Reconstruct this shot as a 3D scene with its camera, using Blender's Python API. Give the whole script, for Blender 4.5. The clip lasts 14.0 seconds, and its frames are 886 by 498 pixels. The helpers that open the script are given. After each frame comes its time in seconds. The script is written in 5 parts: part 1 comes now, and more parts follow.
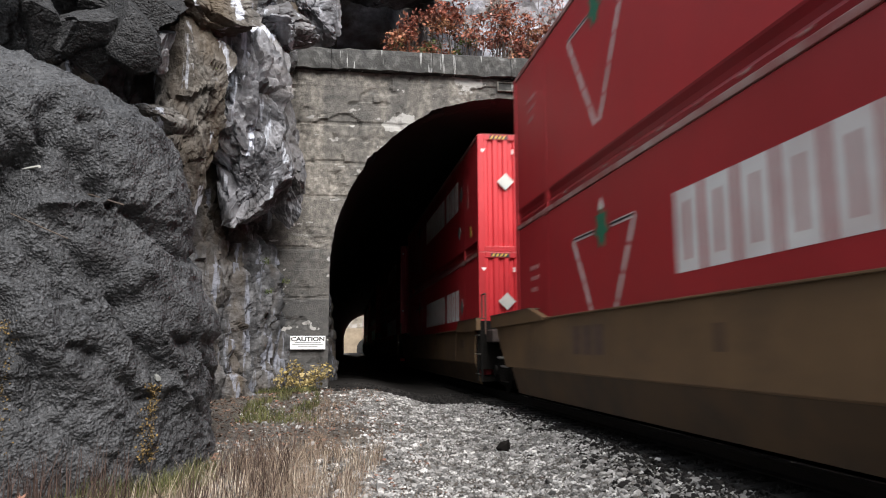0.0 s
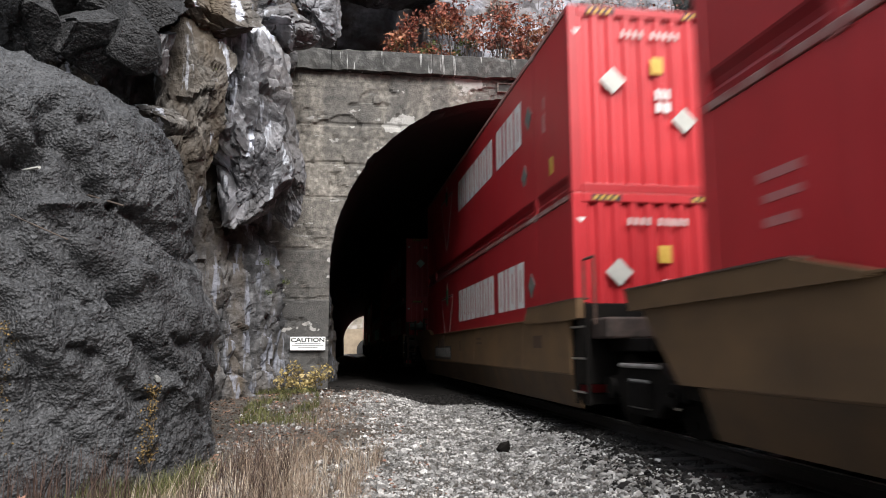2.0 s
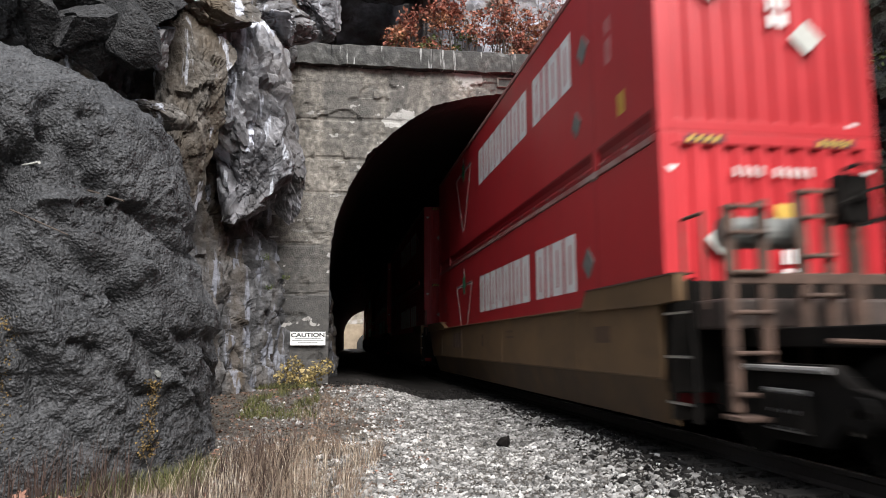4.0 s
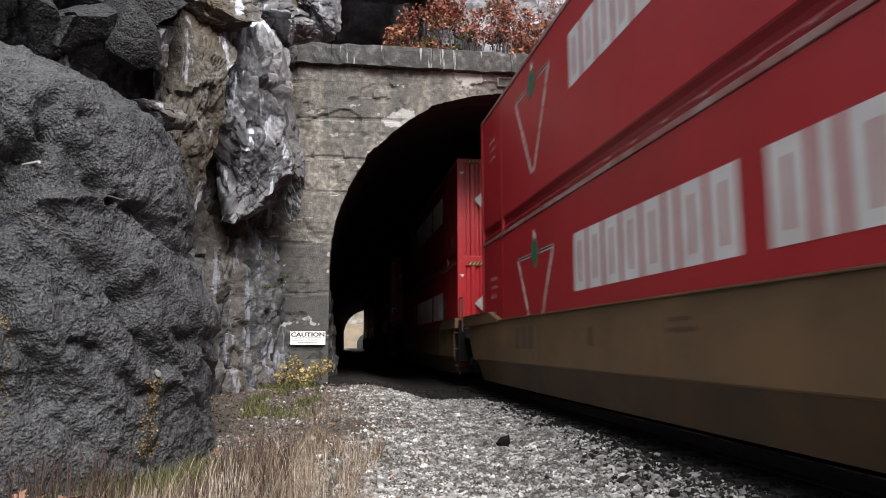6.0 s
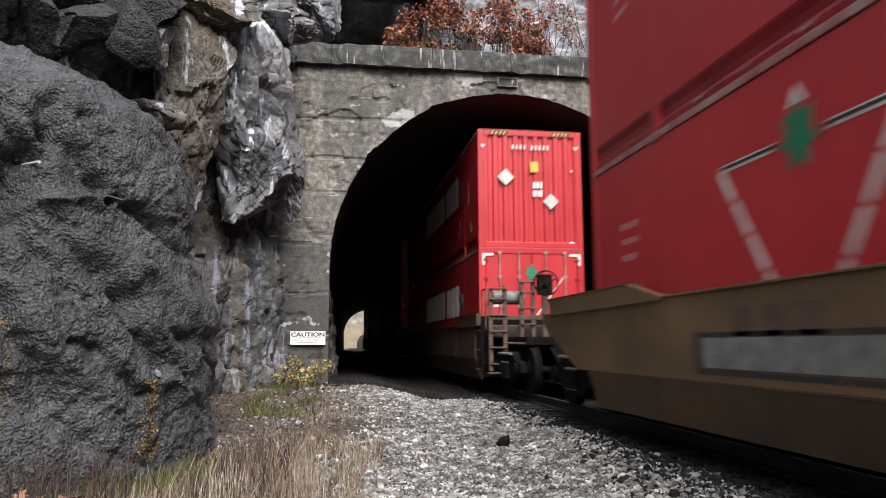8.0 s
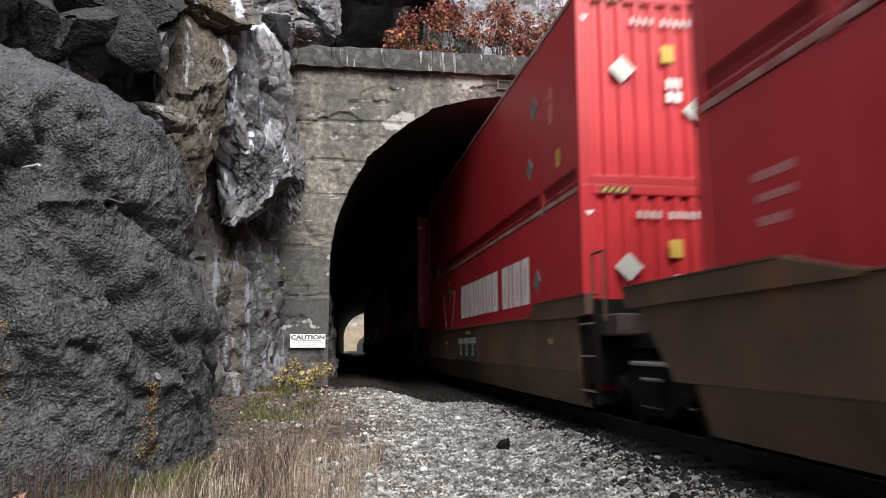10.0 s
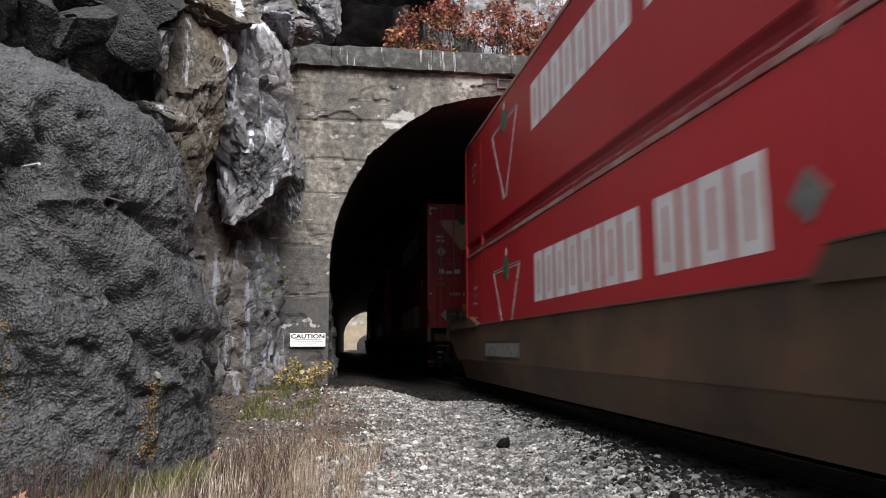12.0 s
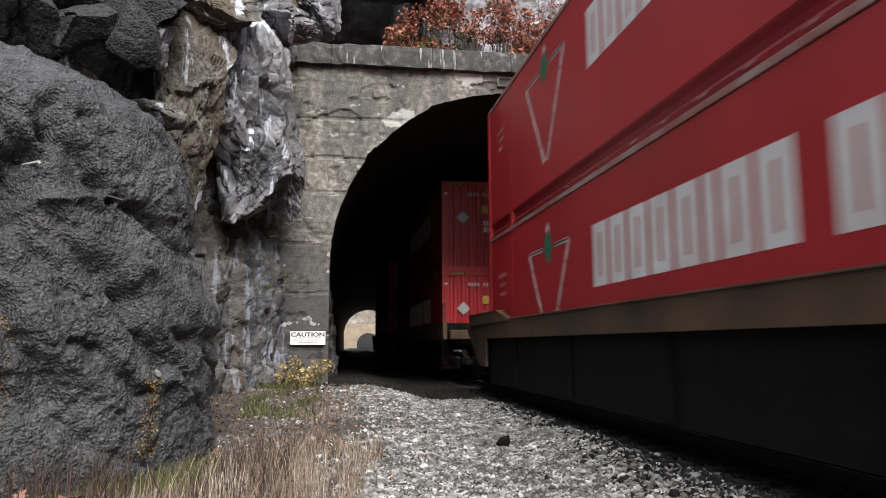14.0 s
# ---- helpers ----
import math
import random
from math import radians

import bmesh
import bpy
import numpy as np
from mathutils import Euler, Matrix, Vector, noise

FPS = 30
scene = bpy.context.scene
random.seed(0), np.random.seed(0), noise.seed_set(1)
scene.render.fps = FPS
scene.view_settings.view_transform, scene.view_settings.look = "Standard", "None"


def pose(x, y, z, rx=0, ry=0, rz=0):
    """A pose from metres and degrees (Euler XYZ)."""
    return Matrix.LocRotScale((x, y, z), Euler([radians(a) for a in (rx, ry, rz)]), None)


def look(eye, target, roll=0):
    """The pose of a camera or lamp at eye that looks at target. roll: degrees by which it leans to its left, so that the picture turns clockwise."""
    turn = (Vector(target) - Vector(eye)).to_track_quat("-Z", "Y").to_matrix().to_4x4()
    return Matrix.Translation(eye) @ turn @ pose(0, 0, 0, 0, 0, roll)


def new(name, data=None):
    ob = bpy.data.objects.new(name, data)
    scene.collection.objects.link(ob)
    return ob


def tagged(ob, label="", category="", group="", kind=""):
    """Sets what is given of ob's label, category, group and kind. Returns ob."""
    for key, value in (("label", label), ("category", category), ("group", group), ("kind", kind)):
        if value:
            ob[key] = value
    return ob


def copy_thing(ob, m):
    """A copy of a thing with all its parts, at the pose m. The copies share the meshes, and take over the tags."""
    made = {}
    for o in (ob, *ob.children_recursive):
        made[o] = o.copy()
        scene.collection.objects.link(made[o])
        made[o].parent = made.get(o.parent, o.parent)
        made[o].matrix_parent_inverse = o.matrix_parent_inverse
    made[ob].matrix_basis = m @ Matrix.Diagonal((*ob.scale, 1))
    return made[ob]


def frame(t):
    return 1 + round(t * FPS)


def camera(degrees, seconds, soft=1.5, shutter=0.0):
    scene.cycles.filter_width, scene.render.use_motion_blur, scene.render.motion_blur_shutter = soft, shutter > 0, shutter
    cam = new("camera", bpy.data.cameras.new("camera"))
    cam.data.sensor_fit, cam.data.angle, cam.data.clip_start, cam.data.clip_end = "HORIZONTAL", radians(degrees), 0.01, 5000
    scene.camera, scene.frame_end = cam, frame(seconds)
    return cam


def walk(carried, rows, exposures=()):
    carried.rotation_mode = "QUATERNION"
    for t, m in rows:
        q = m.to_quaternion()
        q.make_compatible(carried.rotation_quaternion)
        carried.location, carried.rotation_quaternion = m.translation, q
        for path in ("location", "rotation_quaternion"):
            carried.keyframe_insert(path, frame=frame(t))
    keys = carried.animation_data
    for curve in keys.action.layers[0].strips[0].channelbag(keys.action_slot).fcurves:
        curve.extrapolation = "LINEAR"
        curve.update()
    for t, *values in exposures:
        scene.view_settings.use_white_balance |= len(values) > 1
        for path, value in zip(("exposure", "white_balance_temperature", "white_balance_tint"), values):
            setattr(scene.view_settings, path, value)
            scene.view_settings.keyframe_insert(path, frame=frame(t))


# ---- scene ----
from collections import defaultdict

# ---- camera ----
cam = camera(62.4, 14.0, soft=1.05, shutter=0.45)
EYE = (0.0, 0.0, 0.99)
YAW, TILT = radians(8.73), 7.378


def view(drift):
    """Camera pose with a small upward drift in degrees."""
    a = radians(TILT + drift)
    way = Vector((math.sin(YAW) * math.cos(a), math.cos(YAW) * math.cos(a), math.sin(a)))
    return look(EYE, Vector(EYE) + way * 10, -0.25)


DRIFT = ((0.0, 0.35), (0.5, 0.35), (1.0, 0.42), (1.5, 0.42), (2.0, 0.42), (2.5, 0.49), (3.0, 0.28), (3.3, 0.17),
         (4.0, 0.04), (5.3, 0.0), (8.2, 0.0), (9.0, 0.05), (10.0, 0.22), (10.5, 0.28), (11.0, 0.35), (11.5, 0.35),
         (12.0, 0.14), (12.5, 0.0), (14.0, 0.0))
walk(cam, [(t, view(a)) for t, a in DRIFT])

# ---- light: overcast day, the open sky lies behind the camera ----
world = bpy.data.worlds.new("overcast_sky")
world.use_nodes = True
scene.world = world
wn, wl = world.node_tree.nodes, world.node_tree.links
sky = wn.new("ShaderNodeTexSky")
sky.sky_type, sky.sun_disc = "NISHITA", False
sky.sun_elevation, sky.sun_rotation = radians(46), radians(170)
sky.dust_density, sky.air_density, sky.ozone_density = 6.0, 1.0, 1.0
soft = wn.new("ShaderNodeMixRGB")
soft.inputs[0].default_value = 0.75
soft.inputs[2].default_value = (6.7, 7.2, 8.1, 1)
wl.new(sky.outputs[0], soft.inputs[1])
wl.new(soft.outputs[0], wn["Background"].inputs[0])
wn["Background"].inputs[1].default_value = 0.1

sun = new("sun", bpy.data.lights.new("sun", "SUN"))
sun.data.energy, sun.data.angle, sun.data.color = 4.3, radians(38), (1.0, 0.98, 0.965)
sun.matrix_basis = look((4, -21, 24), (0, 0, 0))
scene.view_settings.exposure = 0.75

# ---- noise on arrays ----
def hash3(i, j, k, seed):
    h = (i.astype(np.int64) * 374761393 + j.astype(np.int64) * 668265263 + k.astype(np.int64) * 2147483647 + seed * 974634777) & 0xFFFFFFFF
    h = ((h ^ (h >> 13)) * 1274126177) & 0xFFFFFFFF
    h = ((h ^ (h >> 16)) * 2246822519) & 0xFFFFFFFF
    return ((h ^ (h >> 15)) & 0xFFFFFF) / 16777215.0


def value_noise(p, seed=0):
    """Smooth noise from -1 to 1 at points p (n, 3)."""
    i = np.floor(p)
    f = p - i
    f = f * f * f * (f * (f * 6 - 15) + 10)
    out = 0
    for a in (0, 1):
        for b in (0, 1):
            for c in (0, 1):
                w = (f[:, 0] if a else 1 - f[:, 0]) * (f[:, 1] if b else 1 - f[:, 1]) * (f[:, 2] if c else 1 - f[:, 2])
                out = out + w * hash3(i[:, 0] + a, i[:, 1] + b, i[:, 2] + c, seed)
    return out * 2 - 1


def fbm(p, scale, octaves=4, seed=0):
    out, amp = np.zeros(len(p)), 1.0
    for o in range(octaves):
        out += amp * value_noise(p * scale * 2 ** o + 17.3 * o, seed + o)
        amp *= 0.5
    return out


def facets(p, scale, seed=0):
    """Broken planes: every cell has a plane of its own tilt; also gives the closeness to a crack."""
    q = p * scale
    base = np.floor(q)
    best, second, value = np.full(len(q), 9.0), np.full(len(q), 9.0), np.zeros(len(q))
    for a in (-1, 0, 1):
        for b in (-1, 0, 1):
            for c in (-1, 0, 1):
                i = base + (a, b, c)
                r = [hash3(i[:, 0], i[:, 1], i[:, 2], seed + s) for s in range(7)]
                off = q - (i + np.stack(r[:3], 1))
                d = (off ** 2).sum(1)
                tilt = off[:, 0] * (r[3] - 0.5) + off[:, 1] * (r[4] - 0.5) + off[:, 2] * (r[5] - 0.5) + (r[6] - 0.5) * 0.7
                near = d < best
                second = np.where(near, best, np.minimum(second, d))
                value = np.where(near, tilt, value)
                best = np.where(near, d, best)
    return value, np.sqrt(second) - np.sqrt(best)


# ---- building helpers ----
def mesh_of(name, verts, faces, smooth=False):
    me = bpy.data.meshes.new(name)
    me.from_pydata([tuple(v) for v in verts], [], [tuple(int(i) for i in f) for f in faces])
    me.polygons.foreach_set("use_smooth", [smooth] * len(me.polygons))
    me.update()
    return me


def part(name, data, material, parent=None, label="", m=None):
    """Links a bmesh or mesh as one mesh object under a thing."""
    if isinstance(data, bmesh.types.BMesh):
        me = bpy.data.meshes.new(name)
        bmesh.ops.recalc_face_normals(data, faces=data.faces)
        data.to_mesh(me)
        data.free()
    else:
        me = data
    if material and not me.materials:
        me.materials.append(material)
    ob = new(name, me)
    ob.parent = parent
    if m is not None:
        ob.matrix_basis = m
    if label:
        ob["label"] = label
    return ob


def box(bm, x0, x1, y0, y1, z0, z1, bevel=0.0):
    m = Matrix.LocRotScale(((x0 + x1) / 2, (y0 + y1) / 2, (z0 + z1) / 2), None, (abs(x1 - x0), abs(y1 - y0), abs(z1 - z0)))
    got = bmesh.ops.create_cube(bm, size=1, matrix=m)["verts"]
    if bevel:
        edges = list({e for v in got for e in v.link_edges})
        bmesh.ops.bevel(bm, geom=edges, offset=bevel, segments=2, affect="EDGES", profile=0.5)
    return bm


def boxes(*rows, bevel=0.0):
    bm = bmesh.new()
    for r in rows:
        box(bm, *r, bevel=bevel)
    return bm


def rod(bm, a, b, r, n=8):
    a, b = Vector(a), Vector(b)
    q = (b - a).to_track_quat("Z", "Y")
    bmesh.ops.create_cone(bm, cap_ends=True, segments=n, radius1=r, radius2=r, depth=(b - a).length,
                          matrix=Matrix.LocRotScale((a + b) / 2, q, None))
    return bm


def prism(bm, outline, axis, a, b):
    """Extrudes a closed outline of (p, q) along an axis: along x p, q are y, z; along y they are x, z."""
    def at(p, q, s):
        return (s, p, q) if axis == "x" else (p, s, q) if axis == "y" else (p, q, s)
    lo, hi = [bm.verts.new(at(p, q, a)) for p, q in outline], [bm.verts.new(at(p, q, b)) for p, q in outline]
    bm.faces.new(lo)
    bm.faces.new(hi[::-1])
    for i in range(len(outline)):
        j = (i + 1) % len(outline)
        bm.faces.new((lo[i], hi[i], hi[j], lo[j]))
    return bm


def thing(name, m=None):
    ob = new(name)
    ob.empty_display_size = 0.3
    if m is not None:
        ob.matrix_basis = m
    return ob


def sheet(P, closed=False):
    """Faces of a grid of points P (n, m, 3)."""
    n, m = P.shape[:2]
    i = np.arange(n * m).reshape(n, m)
    f = np.stack([i[:-1, :-1], i[1:, :-1], i[1:, 1:], i[:-1, 1:]], -1).reshape(-1, 4)
    return P.reshape(-1, 3), f


def normals(P):
    du, dv = np.gradient(P, axis=0), np.gradient(P, axis=1)
    n = np.cross(du, dv)
    return n / np.maximum(np.linalg.norm(n, axis=2, keepdims=True), 1e-9)


def curve_through(points, count):
    """Even points along a smooth line through a few plan corners."""
    pts = np.array(points, float)
    for _ in range(4):
        q = np.repeat(pts, 2, axis=0)[1:-1]
        q[0::2], q[1::2] = pts[:-1] * 0.75 + pts[1:] * 0.25, pts[:-1] * 0.25 + pts[1:] * 0.75
        pts = np.vstack([pts[:1], q, pts[-1:]])
    d = np.r_[0, np.cumsum(np.linalg.norm(np.diff(pts, axis=0), axis=1))]
    s = np.linspace(0, d[-1], count)
    return np.stack([np.interp(s, d, pts[:, k]) for k in range(pts.shape[1])], 1)


# ---- materials ----
def material(name, colors, scale=3.0, detail=8.0, rough=(0.6, 0.9), bump=0.3, bump_scale=40.0, bump_depth=0.01, metal=0.0,
             stain=None, stain_scale=0.6, stain_stretch=(1, 1, 1), stain_amount=0.5, random_amount=0.0, island=False, coat=0.0, spec=0.5,
             pebble=0.0, pebble_scale=20.0, worn=None, patch=None, patch_scale=1.0, patch_level=0.6, patch_stretch=(1, 1, 1)):
    """A surface in two scales: a grain ramp, large stains, patches and bump, all in metres of the object's own space."""
    mat = bpy.data.materials.new(name)
    mat.use_nodes = True
    nt = mat.node_tree
    N, K = nt.nodes, nt.links
    b = N["Principled BSDF"]
    co = N.new("ShaderNodeTexCoord")

    def noise_at(sc, det, stretch=(1, 1, 1), rough_=0.6):
        mp = N.new("ShaderNodeMapping")
        mp.inputs["Scale"].default_value = stretch
        K.new(co.outputs["Object"], mp.inputs[0])
        n = N.new("ShaderNodeTexNoise")
        n.inputs["Scale"].default_value, n.inputs["Detail"].default_value, n.inputs["Roughness"].default_value = sc, det, rough_
        K.new(mp.outputs[0], n.inputs["Vector"])
        return n.outputs[0]

    grain = noise_at(scale, detail)
    ramp = N.new("ShaderNodeValToRGB")
    ramp.color_ramp.elements[0].position, ramp.color_ramp.elements[-1].position = 0.32, 0.68
    ramp.color_ramp.elements[0].color, ramp.color_ramp.elements[-1].color = (*colors[0], 1), (*colors[-1], 1)
    for k, c in enumerate(colors[1:-1]):
        e = ramp.color_ramp.elements.new(0.32 + 0.36 * (k + 1) / (len(colors) - 1))
        e.color = (*c, 1)
    K.new(grain, ramp.inputs[0])
    col = ramp.outputs[0]

    def blend(col, fac, other):
        mx = N.new("ShaderNodeMixRGB")
        K.new(fac, mx.inputs[0])
        K.new(col, mx.inputs[1])
        mx.inputs[2].default_value = (*other, 1)
        return mx.outputs[0]

    def level(src, lo, hi, amount):
        r = N.new("ShaderNodeMapRange")
        r.inputs[1].default_value, r.inputs[2].default_value = lo, hi
        r.inputs[3].default_value, r.inputs[4].default_value = 0.0, amount
        K.new(src, r.inputs[0])
        return r.outputs[0]

    if stain:
        col = blend(col, level(noise_at(stain_scale, 5, stain_stretch), 0.45, 0.7, stain_amount), stain)
    if patch:
        col = blend(col, level(noise_at(patch_scale, 4, patch_stretch, 0.6), patch_level, patch_level + 0.06, 0.85), patch)
    if worn:
        at = N.new("ShaderNodeAttribute")
        at.attribute_name = "spall"
        ad = N.new("ShaderNodeMath")
        ad.operation = "ADD"
        K.new(at.outputs["Fac"], ad.inputs[0])
        K.new(level(noise_at(9, 6), 0.3, 0.7, 0.5), ad.inputs[1])
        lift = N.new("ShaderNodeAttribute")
        lift.attribute_name = "shade_and_streak"
        # blends in the painted shade of the lower bands and the dark streaks
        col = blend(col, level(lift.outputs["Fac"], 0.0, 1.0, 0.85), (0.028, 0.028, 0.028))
        col = blend(col, level(ad.outputs[0], 0.72, 0.8, 0.9), worn)
    if random_amount:
        if island:
            g = N.new("ShaderNodeNewGeometry")
            src = g.outputs["Random Per Island"]
        else:
            g = N.new("ShaderNodeObjectInfo")
            src = g.outputs["Random"]
        hs = N.new("ShaderNodeHueSaturation")
        r = N.new("ShaderNodeMapRange")
        r.inputs[3].default_value, r.inputs[4].default_value = 1 - random_amount, 1 + random_amount
        K.new(src, r.inputs[0])
        K.new(r.outputs[0], hs.inputs["Value"])
        K.new(col, hs.inputs["Color"])
        col = hs.outputs[0]
    K.new(col, b.inputs["Base Color"])
    K.new(level(grain, 0.3, 0.7, 1.0), b.inputs["Roughness"])
    rr = N.new("ShaderNodeMapRange")
    rr.inputs[3].default_value, rr.inputs[4].default_value = rough
    K.new(grain, rr.inputs[0])
    K.new(rr.outputs[0], b.inputs["Roughness"])
    b.inputs["Metallic"].default_value = metal
    b.inputs["Specular IOR Level"].default_value = spec
    b.inputs["Coat Weight"].default_value = coat
    if bump:
        bp = N.new("ShaderNodeBump")
        bp.inputs["Strength"].default_value, bp.inputs["Distance"].default_value = bump, bump_depth
        K.new(noise_at(bump_scale, 4), bp.inputs["Height"])
        if pebble:
            vo = N.new("ShaderNodeTexVoronoi")
            vo.inputs["Scale"].default_value = pebble_scale
            K.new(co.outputs["Object"], vo.inputs["Vector"])
            pb = N.new("ShaderNodeBump")
            pb.invert = True
            pb.inputs["Strength"].default_value, pb.inputs["Distance"].default_value = 1.0, pebble
            K.new(vo.outputs["Distance"], pb.inputs["Height"])
            K.new(bp.outputs[0], pb.inputs["Normal"])
            K.new(pb.outputs[0], b.inputs["Normal"])
        else:
            K.new(bp.outputs[0], b.inputs["Normal"])
    return mat


M_shotcrete = material("shotcrete", [(0.007, 0.0072, 0.008), (0.025, 0.026, 0.028), (0.095, 0.097, 0.103)], scale=26, detail=4, bump=1.0, bump_scale=26, bump_depth=0.045, rough=(0.45, 0.9),
                       pebble=0.022, pebble_scale=30, stain=(0.12, 0.122, 0.127), stain_scale=0.8, stain_stretch=(1, 1, 1.3), stain_amount=0.4, spec=0.5,
                       patch=(0.03, 0.03, 0.032), patch_scale=0.9, patch_level=0.56)
M_cliff = material("streaked_cliff_rock", [(0.01, 0.01, 0.0105), (0.05, 0.05, 0.052), (0.17, 0.17, 0.175)], scale=3.2, bump=0.9, bump_scale=13, bump_depth=0.05,
                   stain=(0.075, 0.05, 0.024), stain_scale=0.7, stain_stretch=(1.3, 1.3, 0.2), stain_amount=0.85,
                   patch=(0.19, 0.2, 0.235), patch_scale=1.5, patch_level=0.58, patch_stretch=(3.0, 3.0, 0.3), spec=0.5)
M_rock = material("broken_rock", [(0.014, 0.013, 0.012), (0.065, 0.06, 0.055), (0.21, 0.2, 0.187)], scale=3.2, bump=1.0, bump_scale=13, bump_depth=0.05,
                  stain=(0.085, 0.062, 0.037), stain_scale=0.6, stain_stretch=(1, 1, 0.3), stain_amount=0.8,
                  patch=(0.5, 0.52, 0.58), patch_scale=1.3, patch_level=0.6, patch_stretch=(2.8, 2.8, 0.35), spec=0.45)
M_boulder = material("dark_boulder_rock", [(0.0035, 0.0035, 0.004), (0.012, 0.012, 0.0128), (0.045, 0.045, 0.047)], scale=16, detail=5, bump=1.0, bump_scale=20, bump_depth=0.05, pebble=0.02, pebble_scale=30)
M_rock_block = material("pale_streaked_rock", [(0.04, 0.04, 0.044), (0.16, 0.16, 0.17), (0.38, 0.38, 0.4)], scale=2.4, bump=0.7, bump_scale=14, bump_depth=0.035,
                        stain=(0.1, 0.075, 0.05), stain_scale=0.9, stain_amount=0.6, patch=(0.66, 0.7, 0.8), patch_scale=1.0, patch_level=0.53, patch_stretch=(2.2, 1.2, 0.35), spec=0.45)
M_rock_grey = material("grey_split_rock", [(0.022, 0.022, 0.025), (0.1, 0.1, 0.108), (0.27, 0.27, 0.29)], scale=2.8, bump=0.7, bump_scale=14, bump_depth=0.035,
                       stain=(0.075, 0.06, 0.045), stain_scale=0.8, stain_amount=0.5, patch=(0.4, 0.42, 0.46), patch_scale=1.4, patch_level=0.6, patch_stretch=(2.6, 1.4, 0.4), spec=0.45)
M_rock_dark = material("dark_mossy_rock", [(0.006, 0.006, 0.006), (0.02, 0.02, 0.019), (0.06, 0.059, 0.057)], scale=2.5, bump=1.0, bump_scale=12, bump_depth=0.08,
                       stain=(0.03, 0.034, 0.008), stain_scale=0.7, stain_amount=0.8, spec=0.35)
M_rock_slab = material("grey_slab_rock", [(0.04, 0.04, 0.046), (0.18, 0.18, 0.2), (0.4, 0.4, 0.44)], scale=1.3, bump=0.8, bump_scale=12, bump_depth=0.05,
                       stain=(0.07, 0.045, 0.025), stain_scale=0.7, stain_amount=0.9)
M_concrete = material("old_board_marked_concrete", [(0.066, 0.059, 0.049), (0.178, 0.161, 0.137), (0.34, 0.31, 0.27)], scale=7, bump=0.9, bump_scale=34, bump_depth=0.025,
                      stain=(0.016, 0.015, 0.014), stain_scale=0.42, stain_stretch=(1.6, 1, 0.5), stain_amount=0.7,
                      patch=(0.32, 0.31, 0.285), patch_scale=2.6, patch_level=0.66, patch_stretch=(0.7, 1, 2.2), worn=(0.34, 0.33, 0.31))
M_emblem = material("grey_worn_decal", [(0.45, 0.36, 0.34), (0.64, 0.58, 0.56)], scale=5, rough=(0.5, 0.7), bump=0.05)
M_cap = material("stained_parapet_concrete", [(0.01, 0.01, 0.009), (0.035, 0.034, 0.031), (0.12, 0.118, 0.112)], scale=5, bump=0.8, bump_scale=25, bump_depth=0.02,
                 stain=(0.014, 0.014, 0.012), stain_scale=1.3, stain_stretch=(1.5, 1, 0.3), stain_amount=0.8,
                 patch=(0.36, 0.36, 0.35), patch_scale=3.4, patch_level=0.63, patch_stretch=(2.5, 1, 0.25))
# colour kept almost black so that it holds the tunnel's own darkness
M_lining = material("shaded_tunnel_lining", [(0.008, 0.008, 0.008), (0.02, 0.019, 0.018)], scale=1.5, bump=0.6, bump_scale=10, bump_depth=0.03)
M_soil = material("gravelly_soil", [(0.032, 0.028, 0.024), (0.085, 0.074, 0.062), (0.2, 0.183, 0.162)], scale=14, bump=1.0, bump_scale=45, bump_depth=0.04,
                  pebble=0.035, pebble_scale=34, stain=(0.05, 0.036, 0.022), stain_scale=0.7, stain_amount=0.7)
M_stone = material("crushed_ballast", [(0.06, 0.057, 0.053), (0.19, 0.184, 0.175), (0.48, 0.47, 0.45)], scale=5, bump=0.5, bump_scale=60, bump_depth=0.006, random_amount=0.7, island=True)
# near-black stone: shade under the train and in the tunnel put into colour
M_stone_shade = material("oily_ballast", [(0.007, 0.0065, 0.006), (0.022, 0.02, 0.0185)], scale=6, bump=0.5, bump_scale=60, bump_depth=0.006, random_amount=0.6, island=True, spec=0.15)
M_litter = material("leaf_litter", [(0.05, 0.03, 0.02), (0.13, 0.08, 0.055), (0.2, 0.13, 0.1)], scale=3, bump=0, random_amount=0.7, island=True, spec=0.2)
M_straw = material("dry_grass", [(0.09, 0.064, 0.048), (0.27, 0.205, 0.15)], scale=12, bump=0, random_amount=0.5, island=True, spec=0.2)
M_stalk = material("bleached_stalks", [(0.3, 0.25, 0.19), (0.5, 0.43, 0.34)], scale=12, bump=0, random_amount=0.4, island=True, spec=0.2)
M_green = material("green_grass", [(0.04, 0.046, 0.016), (0.115, 0.112, 0.042)], scale=5, bump=0, random_amount=0.45, island=True, spec=0.2)
M_weed = material("dead_weed_stems", [(0.03, 0.02, 0.018), (0.07, 0.045, 0.035)], scale=6, bump=0, random_amount=0.4, island=True, spec=0.2)
M_leaf_red = material("autumn_leaves", [(0.12, 0.035, 0.026), (0.25, 0.085, 0.055), (0.32, 0.18, 0.09)], scale=1.6, bump=0, random_amount=0.6, island=True, spec=0.3)
M_leaf_yellow = material("yellow_leaves", [(0.11, 0.08, 0.024), (0.27, 0.205, 0.075), (0.42, 0.34, 0.18)], scale=4, bump=0, random_amount=0.5, island=True, spec=0.3)
M_leaf_pink = material("faded_pink_leaves", [(0.25, 0.1, 0.09), (0.42, 0.25, 0.2)], scale=2, bump=0, random_amount=0.5, island=True, spec=0.3)
